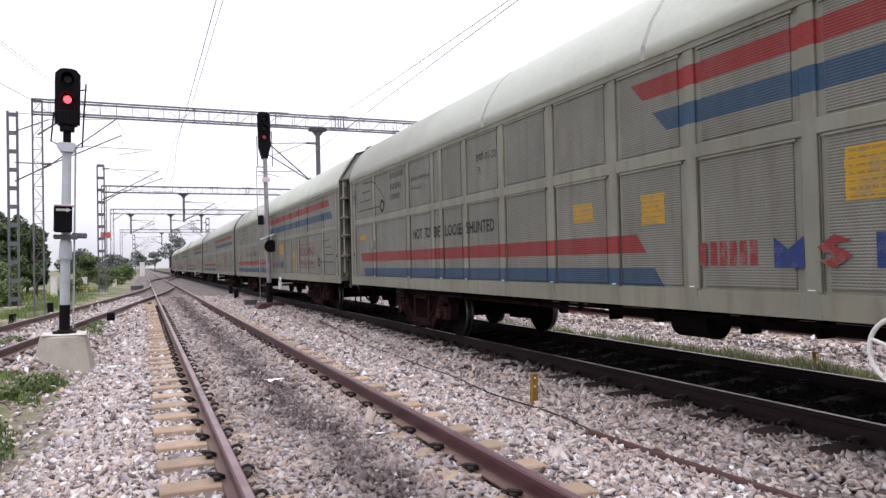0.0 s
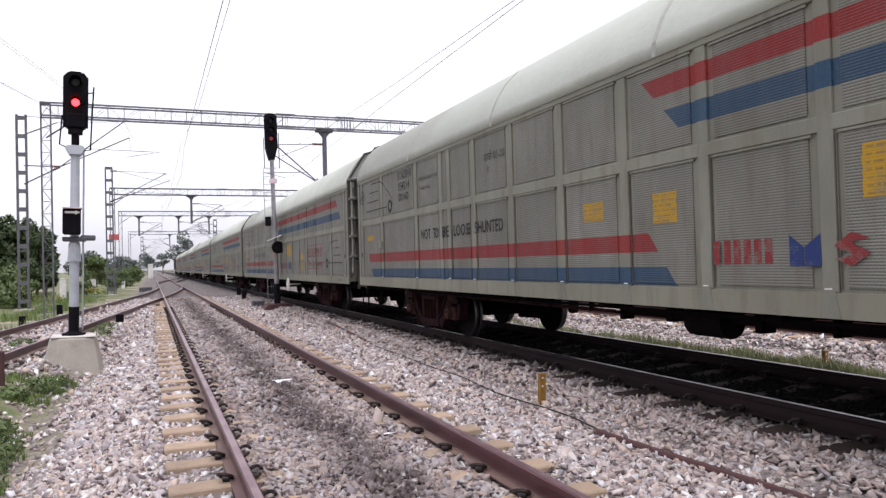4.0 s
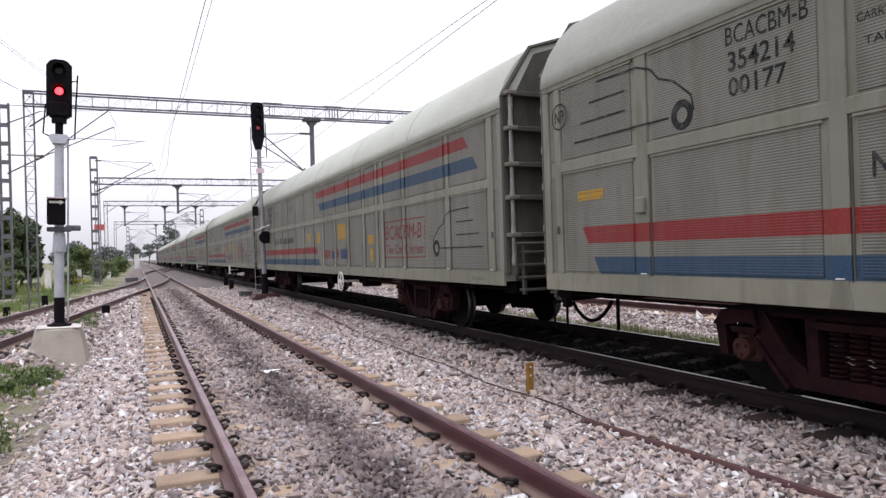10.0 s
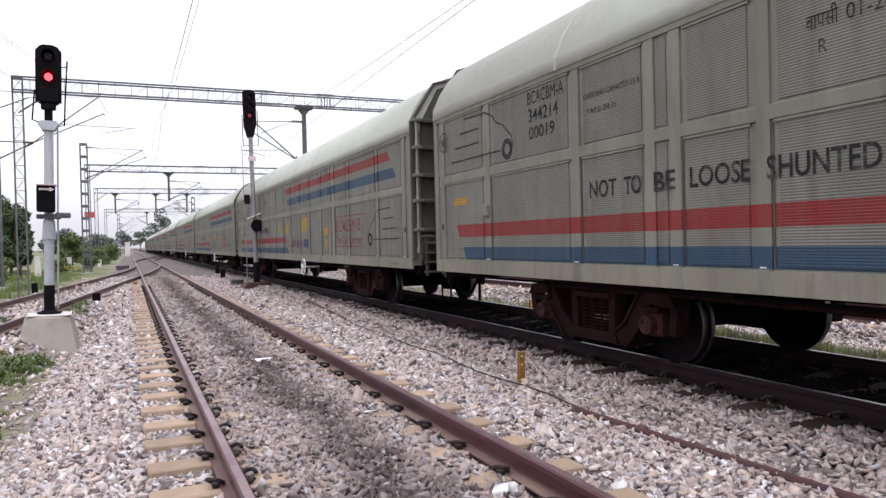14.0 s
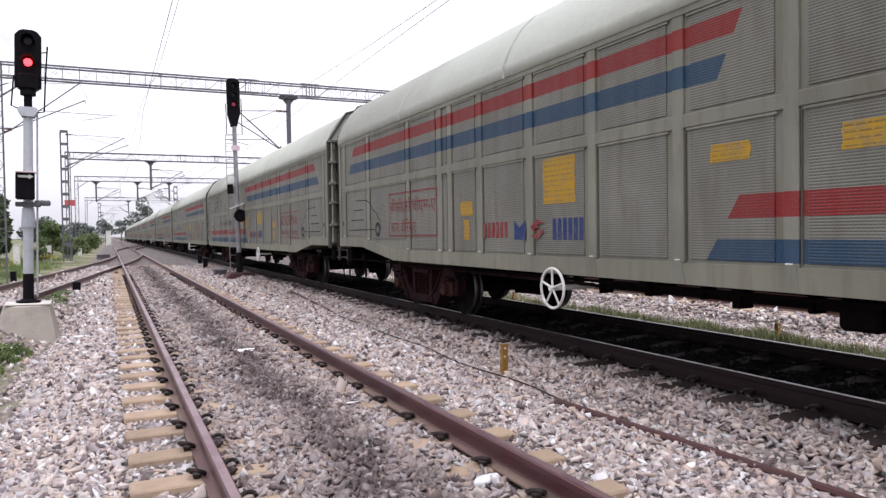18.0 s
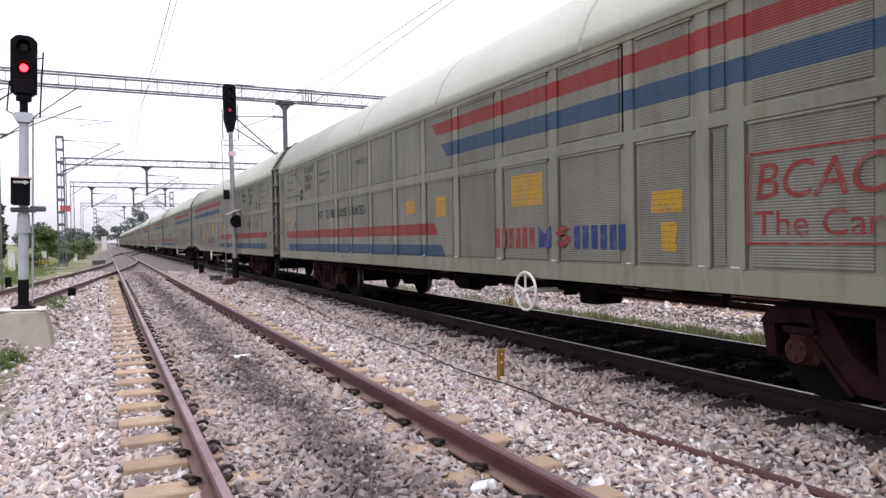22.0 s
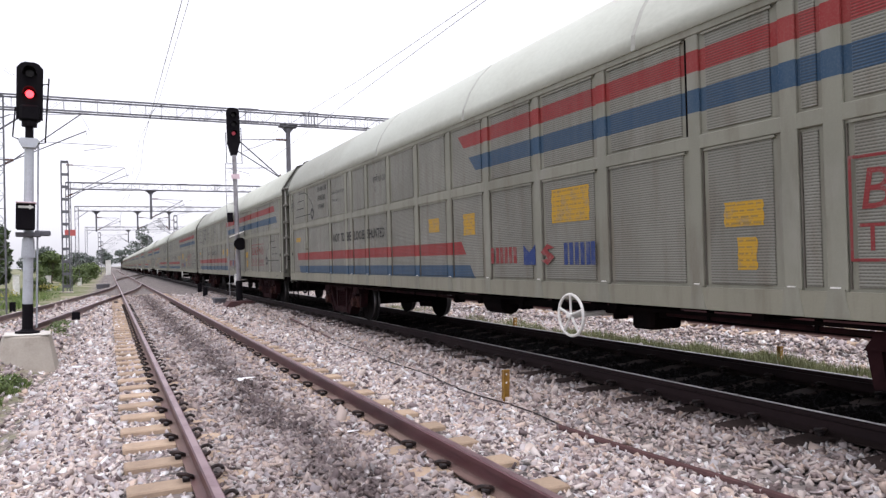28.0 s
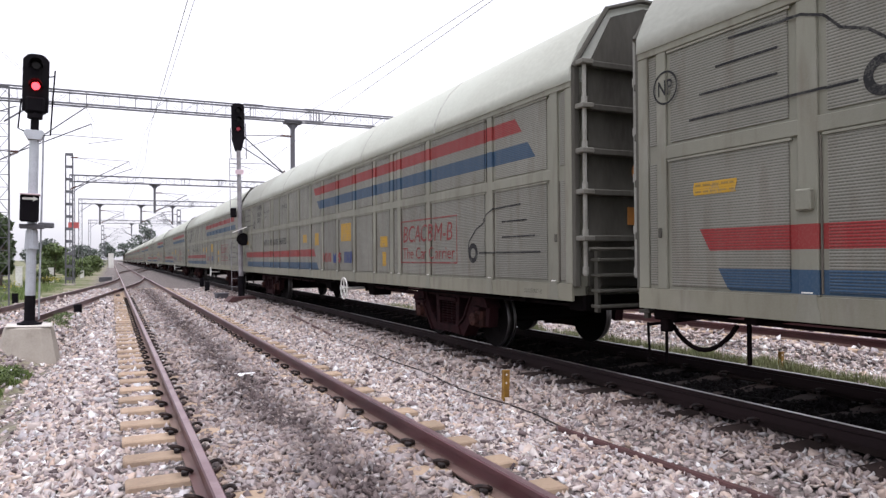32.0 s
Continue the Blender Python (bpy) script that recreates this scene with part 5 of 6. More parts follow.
def signal_head(sig, z0, z1, lamps, w, back=0.0):
    """Black lamp case with rounded shoulders, hoods and lenses; it faces -y. lamps: (z, material)."""
    c = 0.07
    prof = [(-w, z0), (w, z0), (w, z1 - c * 1.6), (w - c, z1 - c * 0.4), (w - 2 * c, z1), (-w + 2 * c, z1), (-w + c, z1 - c * 0.4), (-w, z1 - c * 1.6)]
    head = part("lamp_case", Shape().prism(prof, -0.02, 0.03).prism([(x * 0.8, z0 + (z - z0) * 0.97 + 0.01) for x, z in prof], 0.03, 0.24), "signal_black", sig, "matt black lamp case and backboard")
    for z, m in lamps:
        part("lens", Shape().rod((0, -0.06, z), (0, -0.02, z), 0.068, 20), m, head, "lit red lens" if m == "lamp_red" else "dark lens")
        hood = Shape()
        n = 12
        for i in range(n + 1):
            a = math.pi * (-0.05 + 1.1 * i / n)
            for r in (0.105, 0.118):
                for y in (-0.02, -0.24):
                    hood.v.append((r * math.cos(a), y if r < 0.11 else y, z + r * math.sin(a)))
        for i in range(n):
            k, q = 4 * i, 4 * i + 4
            hood.f += [(k, k + 1, q + 1, q), (k + 2, q + 2, q + 3, k + 3), (k + 1, k + 3, q + 3, q + 1)]
        part("hood", hood, "signal_black", head)
    return head


def near_signal():
    g = ground_z(-2.85, 15)
    sig = thing("colour_light_signal", "colour-light signal showing red on a concrete plinth", "signal", pose(-2.83, 15.0, 0, 0, 1.35, 3), "signals")
    b0, b1 = 0.53, 0.385
    zt, zb = 0.19, g - 0.2
    pl = Shape()
    n = 20
    for z, r in ((zb, b0 + 0.02), (zt - 0.03, b1 + 0.01), (zt, b1 - 0.02)):
        for i in range(n):
            a = 2 * math.pi * (i + 0.5) / n
            q = 1 / (abs(math.cos(a)) ** 5 + abs(math.sin(a)) ** 5) ** 0.2
            pl.v.append((r * q * math.cos(a), r * q * math.sin(a), z))
    for j in range(2):
        pl.f += [(j * n + i, j * n + (i + 1) % n, (j + 1) * n + (i + 1) % n, (j + 1) * n + i) for i in range(n)]
    pl.f.append(tuple(range(2 * n, 3 * n)))
    p = part("plinth", pl, "plinth", sig, "tapered cast-concrete plinth")
    part("plinth_cap", Shape().box(-0.37, 0.37, -0.37, 0.37, zt + 0.001, zt + 0.025, 0.01), "plinth_top", p, "whitewashed plinth top")
    part("base_flange", Shape().rod((0, 0, zt + 0.02), (0, 0, zt + 0.06), 0.2, 16).rod((0, 0, zt + 0.06), (0, 0, zt + 0.1), 0.15, 16, 0.1), "signal_black", sig)
    part("pole_foot", Shape().rod((0, 0, zt + 0.05), (0, 0, 0.75), 0.09, 16), "signal_black", sig, "black-painted pole foot")
    part("pole", Shape().rod((0, 0, 0.75), (0, 0, 3.74), 0.085, 16, 0.078), "pole", sig, "silver-grey tubular pole")
    part("collar", Shape().prism([(-0.1, 3.62), (0.1, 3.62), (0.17, 3.74), (0.13, 3.79), (-0.13, 3.79), (-0.17, 3.74)], -0.15, 0.15), "pole", sig, "grey cast collar")
    part("neck", Shape().rod((0, 0, 3.78), (0, 0, 4.2), 0.07, 12).rod((0, 0, 4.02), (0, 0, 4.1), 0.13, 12), "signal_black", sig)
    signal_head(sig, 4.15, 5.22, [(5.0, "lens_off"), (4.62, "lamp_red")], 0.215)
    part("lower_case", Shape().box(-0.16, 0.16, -0.1, 0.22, 4.12, 4.42, 0.04), "signal_black", sig)
    gd = Shape().tube([(-0.22, -0.1, 4.35), (-0.26, -0.1, 3.8), (-0.12, -0.1, 3.74)], 0.014, 6).tube([(0.12, -0.1, 3.7), (0.26, -0.1, 3.72), (0.28, -0.1, 4.3), (0.31, -0.1, 4.93)], 0.014, 6)
    gd.rod((0.2, 0, 4.82), (0.31, -0.1, 4.82), 0.012, 5)
    part("guard_rail", gd, "signal_black", sig, "thin black guard rail")
    part("ladder", ladder_shape(0.14, 0.22, 0.3, 3.75, 0.3, "y"), "pole", sig, "grey climbing ladder")
    box = part("shunt_signal", Shape().box(-0.19, 0.11, -0.32, -0.1, 2.1, 2.58, 0.02), "signal_black", sig, "small black subsidiary signal")
    part("shunt_visor", Shape().box(-0.19, 0.13, -0.40, -0.1, 2.575, 2.60, 0.006), "plate_pink", box, "pinkish visor")
    part("light_bar", Shape().prism([(-0.15, 2.49), (0.02, 2.49), (0.02, 2.465), (0.1, 2.51), (0.02, 2.555), (0.02, 2.53), (-0.15, 2.53)], -0.335, -0.325), "white_metal", box, "white pointed bar")
    part("bracket", Shape().box(-0.2, 0.2, -0.16, 0.1, 1.98, 2.06, 0.01).box(0.1, 0.36, -0.1, 0.05, 2.0, 2.1, 0.02), "dark_steel", box)
    part("clamp", Shape().rod((0, 0, 1.6), (0, 0, 1.95), 0.12, 12, 0.1), "pole", sig)


def far_signal():
    x, y = 2.95, 27.2
    g = ground_z(x, y)
    sig = thing("colour_light_signal", "tall three-aspect signal dimly red between the tracks", "signal", pose(x, y, 0, 0, -0.9, 0), "signals")
    part("mound", Shape().prism([(-0.62, g - 0.1), (0.62, g - 0.1), (0.4, g + 0.14), (-0.4, g + 0.14)], -0.5, 0.5), "rod", sig, "brown earthy base")
    part("pole_foot", Shape().rod((0, 0, g + 0.1), (0, 0, 0.75), 0.12, 14), "signal_black", sig, "black-painted pole foot")
    part("pole", Shape().rod((0, 0, 0.75), (0, 0, 5.45), 0.088, 14, 0.078), "pole_grey", sig, "weathered grey tubular pole")
    signal_head(sig, 5.9, 7.24, [(6.95, "lens_off"), (6.6, "lens_off"), (6.27, "lamp_dim")], 0.24)
    part("lower_case", Shape().prism([(-0.1, 5.45), (0.1, 5.45), (0.22, 5.92), (-0.22, 5.92)], -0.05, 0.2), "signal_black", sig)
    part("guard_rail", Shape().tube([(-0.28, 0, 6.3), (-0.28, 0, 5.15), (0.28, 0, 5.15), (0.28, 0, 6.5)], 0.016, 6), "signal_black", sig)
    part("number_plate", Shape().box(-0.15, 0.15, -0.14, -0.11, 4.55, 4.73, 0.005), "plate_pink", sig, "faded pink plate")
    part("ladder", ladder_shape(-0.14, 0.25, 0.2, 5.2, 0.32, "x"), "pole_grey", sig, "grey climbing ladder")
    part("phone_box", Shape().box(-0.33, -0.13, -0.1, 0.12, 2.95, 3.3, 0.02), "signal_black", sig)
    d = part("shunt_disc", Shape().rod((0.08, -0.22, 2.12), (0.08, -0.1, 2.12), 0.24, 10), "signal_black", sig, "black octagonal shunt signal")
    v = Shape()
    v.add([(-0.32, -0.35, 2.36), (-0.3, -0.1, 2.36), (0.2, -0.35, 2.56), (0.22, -0.1, 2.56), (-0.32, -0.35, 2.4), (-0.3, -0.1, 2.4), (0.2, -0.35, 2.6), (0.22, -0.1, 2.6)], [(0, 1, 3, 2), (4, 6, 7, 5), (0, 2, 6, 4), (1, 5, 7, 3), (0, 4, 5, 1), (2, 3, 7, 6)])
    part("visor", v, "white_metal", d, "white tilted visor")


near_signal()
far_signal()


# ---- overhead line: lattice masts, portals, drop arms, brackets and wires ----
def lattice(p, q, w, step, mat_r=0.02, flat_side="x"):
    """Two chords from p to q with battens and a zigzag between them, w apart."""
    sh = Shape()
    p, q = Vector(p), Vector(q)
    off = Vector((w / 2, 0, 0)) if flat_side == "x" else Vector((0, 0, w / 2))
    sh2 = Shape()
    for k in (-1, 1):
        a, b = p + k * off, q + k * off
        d = 0.045
        sh.rod(a, b, d, 4)
    n = max(2, int((q - p).length / step))
    for i in range(n + 1):
        u = i / n
        a, b = p.lerp(q, u) - off, p.lerp(q, u) + off
        sh2.rod(a, b, mat_r, 4, caps=False)
        if i < n:
            c = p.lerp(q, (i + 1) / n) + (off if i % 2 else -off)
            sh2.rod(p.lerp(q, u) - (off if i % 2 else -off), c, mat_r * 0.8, 4, caps=False)
    return sh, sh2


def mast(x, y, top, w, bracket=0, plate_z=None, label="galvanised steel batten mast of the overhead line"):
    g = ground_z(x, y)
    m = thing("overhead_line_mast", label, "mast", Matrix.Translation((x, y, 0)), "overhead line masts")
    for k in (-1, 1):
        part("channel", Shape().box(k * w / 2 - 0.05, k * w / 2 + 0.05, -0.1, 0.1, g - 0.3, top, 0.008), "steel", m)
    z = g + 0.4
    while z < top:
        part("batten", Shape().box(-w / 2 - 0.03, w / 2 + 0.03, -0.115, -0.10, z, z + 0.22), "steel", m)
        z += 0.95
    part("footing", Shape().box(-0.45, 0.45, -0.4, 0.4, g - 0.2, g + 0.12, 0.03), "plinth", m, "concrete footing")
    if bracket == "long":
        long_bracket(m)
    elif bracket:
        cantilever(m, bracket, 6.79 if top > 9 else 5.6)
    if plate_z:
        part("plate", Shape().box(-0.1, 0.55, -0.17, -0.15, plate_z, plate_z + 0.42), "plate_red", m, "red enamel plate")


def cantilever(parent, reach, low, x0=0.0, rise=2.35):
    """Bracket tubes rising from a low pivot to the messenger wire, a level stay above, and the registration arms below."""
    k = 1 if reach > 0 else -1
    tip, foot, head = (x0 + reach, -0.1, low + rise), (x0 + k * 0.35, -0.1, low + 0.14), (x0 + k * 0.6, -0.1, low + rise + 0.1)
    sh = Shape().rod(head, tip, 0.018, 6).rod(foot, tip, 0.03, 6).rod(foot, (x0 + reach * 1.07, -0.1, low + rise * 0.77), 0.026, 6)
    sh.rod(head, (x0 + reach * 0.9, -0.1, low + rise * 0.72), 0.014, 5).rod(tip, (x0 + reach * 1.05, -0.1, low + rise * 0.62), 0.01, 5)
    sh.rod((x0 + reach * 0.35, -0.1, low + rise * 0.34), (x0 + reach * 1.25, -0.1, low + rise * 0.3), 0.016, 5).rod((x0 + reach * 0.8, -0.1, low + rise * 0.18), (x0 + reach * 1.2, -0.1, low + rise * 0.3), 0.012, 5)
    b = part("cantilever", sh, "dark_steel", parent, "tubular cantilever bracket")
    for c, d in ((Vector((x0 + k * 0.08, -0.1, low)), Vector(tip) - Vector(foot)), (Vector((x0 + k * 0.1, -0.1, low + rise + 0.1)), Vector((k, 0, 0)))):
        part("insulator", Shape().ribbed(c, d, 7, 0.075, 0.03, 0.07), "insulator", b, "brown ribbed insulator")


def long_bracket(parent):
    """The bracket of the tall mast: two arms to an outer joint behind the signal, and the tubes that rise from it."""
    joint, tip = (1.76, -0.1, 6.96), (4.87, -0.1, 9.5)
    sh = Shape().rod((0.1, -0.1, 6.02), joint, 0.035, 6).rod((0.1, -0.1, 6.99), joint, 0.03, 6)
    sh.rod(joint, tip, 0.03, 6).rod(joint, (5.12, -0.1, 8.63), 0.028, 6)
    sh.rod((0.1, -0.1, 8.58), (1.65, -0.1, 9.29), 0.03, 6).rod((1.65, -0.1, 9.29), tip, 0.014, 5).rod((0.15, -0.1, 9.55), (1.75, -0.1, 9.52), 0.016, 5)
    sh.rod((2.84, -0.1, 7.97), (6.64, -0.1, 7.89), 0.016, 5).rod((4.97, -0.1, 7.57), (6.35, -0.1, 7.84), 0.014, 5).rod(tip, (5.3, -0.1, 8.62), 0.01, 5).rod((5.12, -0.1, 8.63), (5.2, -0.1, 7.92), 0.008, 5)
    b = part("cantilever", sh, "dark_steel", parent, "long tubular cantilever bracket")
    for d in (Vector((-1, 0, 0)), Vector((-0.87, 0, -0.49))):
        part("insulator", Shape().ribbed(joint, d, 6, 0.08, 0.035, 0.085), "insulator", b, "brown ribbed insulator")


def portal(y, xl, xr, zb, drops, plate=False):
    p = thing("overhead_line_portal", "steel lattice portal spanning the tracks", "portal", Matrix.Translation((0, y, 0)), "overhead line portals")
    for yy in (-0.25, 0.25):
        ch, web = lattice((xl, yy, zb + 0.27), (xr, yy, zb + 0.27), 0.54, 0.62, 0.012, "z")
        bm_ = part("boom", ch, "steel", p, "lattice boom")
        part("boom_lacing", web, "steel", bm_, kind="stuff")
    tie = Shape()
    n = int((xr - xl) / 1.5)
    for i in range(n + 1):
        x = xl + (xr - xl) * i / n
        for z in (zb, zb + 0.54):
            tie.rod((x, -0.25, z), (x, 0.25, z), 0.018, 4, caps=False)
    part("cross_ties", tie, "steel", p, kind="stuff")
    for x in (xl + 0.18, xr - 0.18):
        g = ground_z(x, y)
        ch, web = lattice((x, 0, g - 0.2), (x, 0, zb + 0.54), 0.36, 0.5, 0.018, "x")
        leg = part("leg", ch, "steel", p, "lattice leg")
        part("leg_lacing", web, "steel", leg, kind="stuff")
        k = 1 if x < (xl + xr) / 2 else -1
        part("knee_brace", Shape().rod((x, 0, zb - 0.9), (x + k * 1.2, 0, zb), 0.035, 6), "steel", leg)
    for dx, reach, ln in drops:
        d = Shape().box(dx - 0.09, dx + 0.09, -0.09, 0.09, zb - ln, zb - 0.12).box(dx - 0.42, dx + 0.42, -0.2, 0.2, zb - 0.14, zb, 0.02).prism([(dx - 0.3, zb - 0.14), (dx - 0.09, zb - 0.4), (dx + 0.09, zb - 0.4), (dx + 0.3, zb - 0.14)], -0.05, 0.05)
        da = part("drop_arm", d, "dark_steel", p, "dark drop arm below the boom")
        cantilever(p, reach, zb - ln + 0.15, dx, ln - 1.0)
    for jx in (4.35, 7.2):
        joint = Shape()
        for i in range(1 if jx < 5 else 4):
            joint.box(jx + 0.13 * i - 0.02, jx + 0.13 * i + 0.02, -0.29, -0.26, zb - 0.06, zb + 0.6)
        joint.box(jx - 0.3, jx + 0.6, -0.3, -0.29, zb + 0.49, zb + 0.6).box(jx - 0.3, jx + 0.6, -0.3, -0.29, zb - 0.06, zb + 0.04)
        part("boom_joint", joint, "steel", p, "bolted splice plates on the boom")
    if plate:
        part("plate", Shape().box(xl - 0.1, xl + 0.7, -0.35, -0.33, 4.0, 4.5), "plate_red", p, "red enamel plate")


portal(33.5, -5.6, 13.5, 7.95, [(6.38, -2.35, 2.9)])
portal(66.0, -4.6, 13.5, 7.9, [(1.92, 2.6, 2.5)], True)
portal(91.0, -4.9, 13.5, 7.85, [(-2.7, 2.4, 2.4), (1.7, 2.6, 2.2), (5.2, -1.2, 2.3)])
portal(140.0, -5.2, 13.5, 7.9, [(1.8, -1.7, 2.3)])
mast(-7.55, 42.0, 9.65, 0.42, "long")
mast(-4.4, 61.0, 9.42, 0.48, 4.2)
for i, y in enumerate((112.0, 165.0, 190.0, 225.0, 270.0, 320.0)):
    mast(-3.2 if i % 2 else 7.6, y, 8.6, 0.45, 3.0 if i % 2 else -2.8)


def wire(name, pts, r, label):
    solid(name, Shape().tube(pts, r, 5), "wire", label, "wire", None, "overhead wires")


def catenary(x, apart=0.0):
    """Contact and messenger wires over a track; apart: how far to the side the messenger runs in the first span."""
    spans = [-30, 33.5, 66, 91, 140, 190, 270, 420]
    con, mes, drp = [], [], Shape()
    for a, b in zip(spans[:-1], spans[1:]):
        for i in range(8):
            u = i / 8
            y = a + (b - a) * u
            zig = x + (0.2 if (spans.index(a) % 2) else -0.2) * (1 - 2 * u)
            sag = 4 * u * (1 - u)
            zc, zm = (5.6 + 0.33 * sag, 6.95 - 1.03 * sag) if a < 0 else (5.6, 6.95 - 0.75 * sag)
            mx = zig
            if a < 0 and apart:
                zig, mx, zc, zm = x, x + apart, 5.6, 7.05
            con.append((zig, y, zc))
            mes.append((mx, y, zm))
            if i % 2 and y < 150 and not (a < 0 and apart):
                drp.rod((zig, y, zc), (zig, y, zm), 0.003, 4, caps=False)
    w = thing("overhead_wire", "thin contact and messenger wires with droppers", "wire", None, "overhead wires")
    part("contact_wire", Shape().tube(con, 0.0065, 5), "wire", w)
    part("messenger_wire", Shape().tube(mes, 0.0065, 5), "wire", w)
    part("dropper", drp, "wire", w, kind="stuff")


catenary(-0.33, 0.52)
catenary(TRAIN_X - 0.1)
catenary(THIRD_X)
for dx in (0.0, 0.1):
    wire("branch_wire", [(-10.0 + dx, -10, 7.4), (-5.7 + dx, 15, 7.17), (-4.84 + dx, 20, 7.17), (-3.98 + dx, 25, 7.25), (-2.6 + dx, 33.5, 7.7), (-2.5 + dx, 42, 8.6), (0.0, 61, 8.6 + 3 * dx)], 0.005, "thin overhead wire of the diverging track")
    wire("feeder_wire", [(-19.0 + dx, -10, 9.2 - dx), (-6.64 + dx, 30, 8.58 - dx), (-5.58, 33.5, 8.47)], 0.006, "thin feeder wire ending at the portal")


# ---- small things beside the track ----
def marker_post(x, y, h, lean, label):
    g = ground_z(x, y)
    m = thing("marker_post", label, "post", pose(x, y, g, lean, 1.5, 0), "marker posts")
    part("post", Shape().box(-0.045, 0.045, -0.012, 0.012, -0.1, h, 0.004).box(-0.045, -0.033, -0.04, 0.012, -0.1, h), "post_yellow", m)
    for z in (h * 0.6, h * 0.86):
        part("bolt_hole", Shape().rod((0.0, -0.016, z), (0.0, -0.012, z), 0.011, 10), "white_metal", m, "pale bolt hole")


marker_post(2.58, 6.95, 0.36, 1.0, "rusty yellow steel marker post with two holes in ballast")
marker_post(6.55, 6.55, 0.34, -2.0, "small yellow steel marker post beside the main track")
marker_post(6.6, 13.4, 0.3, 2.0, "small yellow steel marker post beside the main track")


def ground_rods():
    for a, b, r in (((2.52, 2.0), (2.335, 5.55), 0.034), ((2.66, 14.0), (2.92, 19.0), 0.028)):
        pts = [(a[0] + (b[0] - a[0]) * u, a[1] + (b[1] - a[1]) * u) for u in (0, 0.25, 0.5, 0.75, 1)]
        solid("rodding", Shape().tube([(x, y, ground_z(x, y) + 0.03) for x, y in pts], r, 8), "rod", "rusty point rodding half buried in ballast", "rod")
    pts = [(2.35 + 0.014 * i + 0.04 * math.sin(i * 1.3), 5.5 + 0.55 * i) for i in range(17)]
    solid("signal_wire", Shape().tube([(x, y, ground_z(x, y) + 0.05 + 0.012 * math.sin(i)) for i, (x, y) in enumerate(pts)], 0.009, 5), "clip", "thin dark signal wire lying on the ballast", "wire")


ground_rods()


def box_on_ground(name, x, y, w, d, h, material, label, category, cap=True):
    g = ground_z(x, y)
    ob = thing(name, label, category, pose(x, y, g - 0.05, 0, 0, random.uniform(-8, 8)))
    part("body", Shape().box(-w / 2, w / 2, -d / 2, d / 2, 0, h, 0.015), material, ob)
    if cap:
        part("lid", Shape().box(-w / 2 - 0.03, w / 2 + 0.03, -d / 2 - 0.03, d / 2 + 0.03, h, h + 0.05, 0.01), material, ob)
    return ob


for x, y, h in ((-2.38, 24.0, 0.34), (-5.4, 37.0, 0.5), (-5.95, 30.5, 0.4), (2.81, 36.5, 0.5), (3.05, 41.0, 0.5)):
    box_on_ground("track_stub", x, y, 0.22, 0.22, h, "signal_black", "short black track-side post", "post", False)
box_on_ground("track_stub", -3.55, 12.2, 0.12, 0.12, 0.55, "rod", "short rusty post among the weeds", "post", False)
box_on_ground("point_machine", 2.55, 29.6, 0.45, 0.5, 0.26, "dark_steel", "dark point machine box beside the track", "machine")
box_on_ground("point_machine", -1.9, 60.0, 0.9, 0.5, 0.3, "dark_steel", "dark point machine box beside the turnout", "machine")
box_on_ground("relay_box", -7.4, 58.0, 0.4, 0.4, 1.5, "white_metal", "white relay cabinet among the bushes", "cabinet")
box_on_ground("relay_box", -6.1, 68.0, 0.4, 0.4, 1.3, "white_metal", "white relay cabinet among the bushes", "cabinet")
box_on_ground("relay_box", -4.3, 84.0, 0.35, 0.3, 0.8, "white_metal", "small white cabinet near the masts", "cabinet")
box_on_ground("location_hut", -1.6, 150.0, 0.9, 0.9, 2.8, "wall_white", "whitish track-side hut far down the line", "hut")


def litter(x, y, r, label):
    rng = np.random.default_rng(int(x * 100 + y * 10) % 1000)
    tm, f = stone_templates(rng, 1)
    g = ground_z(x, y) + 0.06
    v = tm[0] * np.array([r, r * 0.7, r * 0.4]) + np.array([x, y, g])
    tagged(new("litter", raw_mesh("litter", v, f, "litter")), label, "litter")


litter(0.18, 9.73, 0.115, "flattened white plastic litter between the rails")
litter(0.68, 3.85, 0.11, "white plastic scrap on the ballast")
litter(-0.2, 17.0, 0.08, "white plastic scrap on the ballast")
litter(-1.9, 12.6, 0.07, "white plastic scrap on the ballast")
litter(0.55, 6.2, 0.04, "white plastic scrap on the ballast")


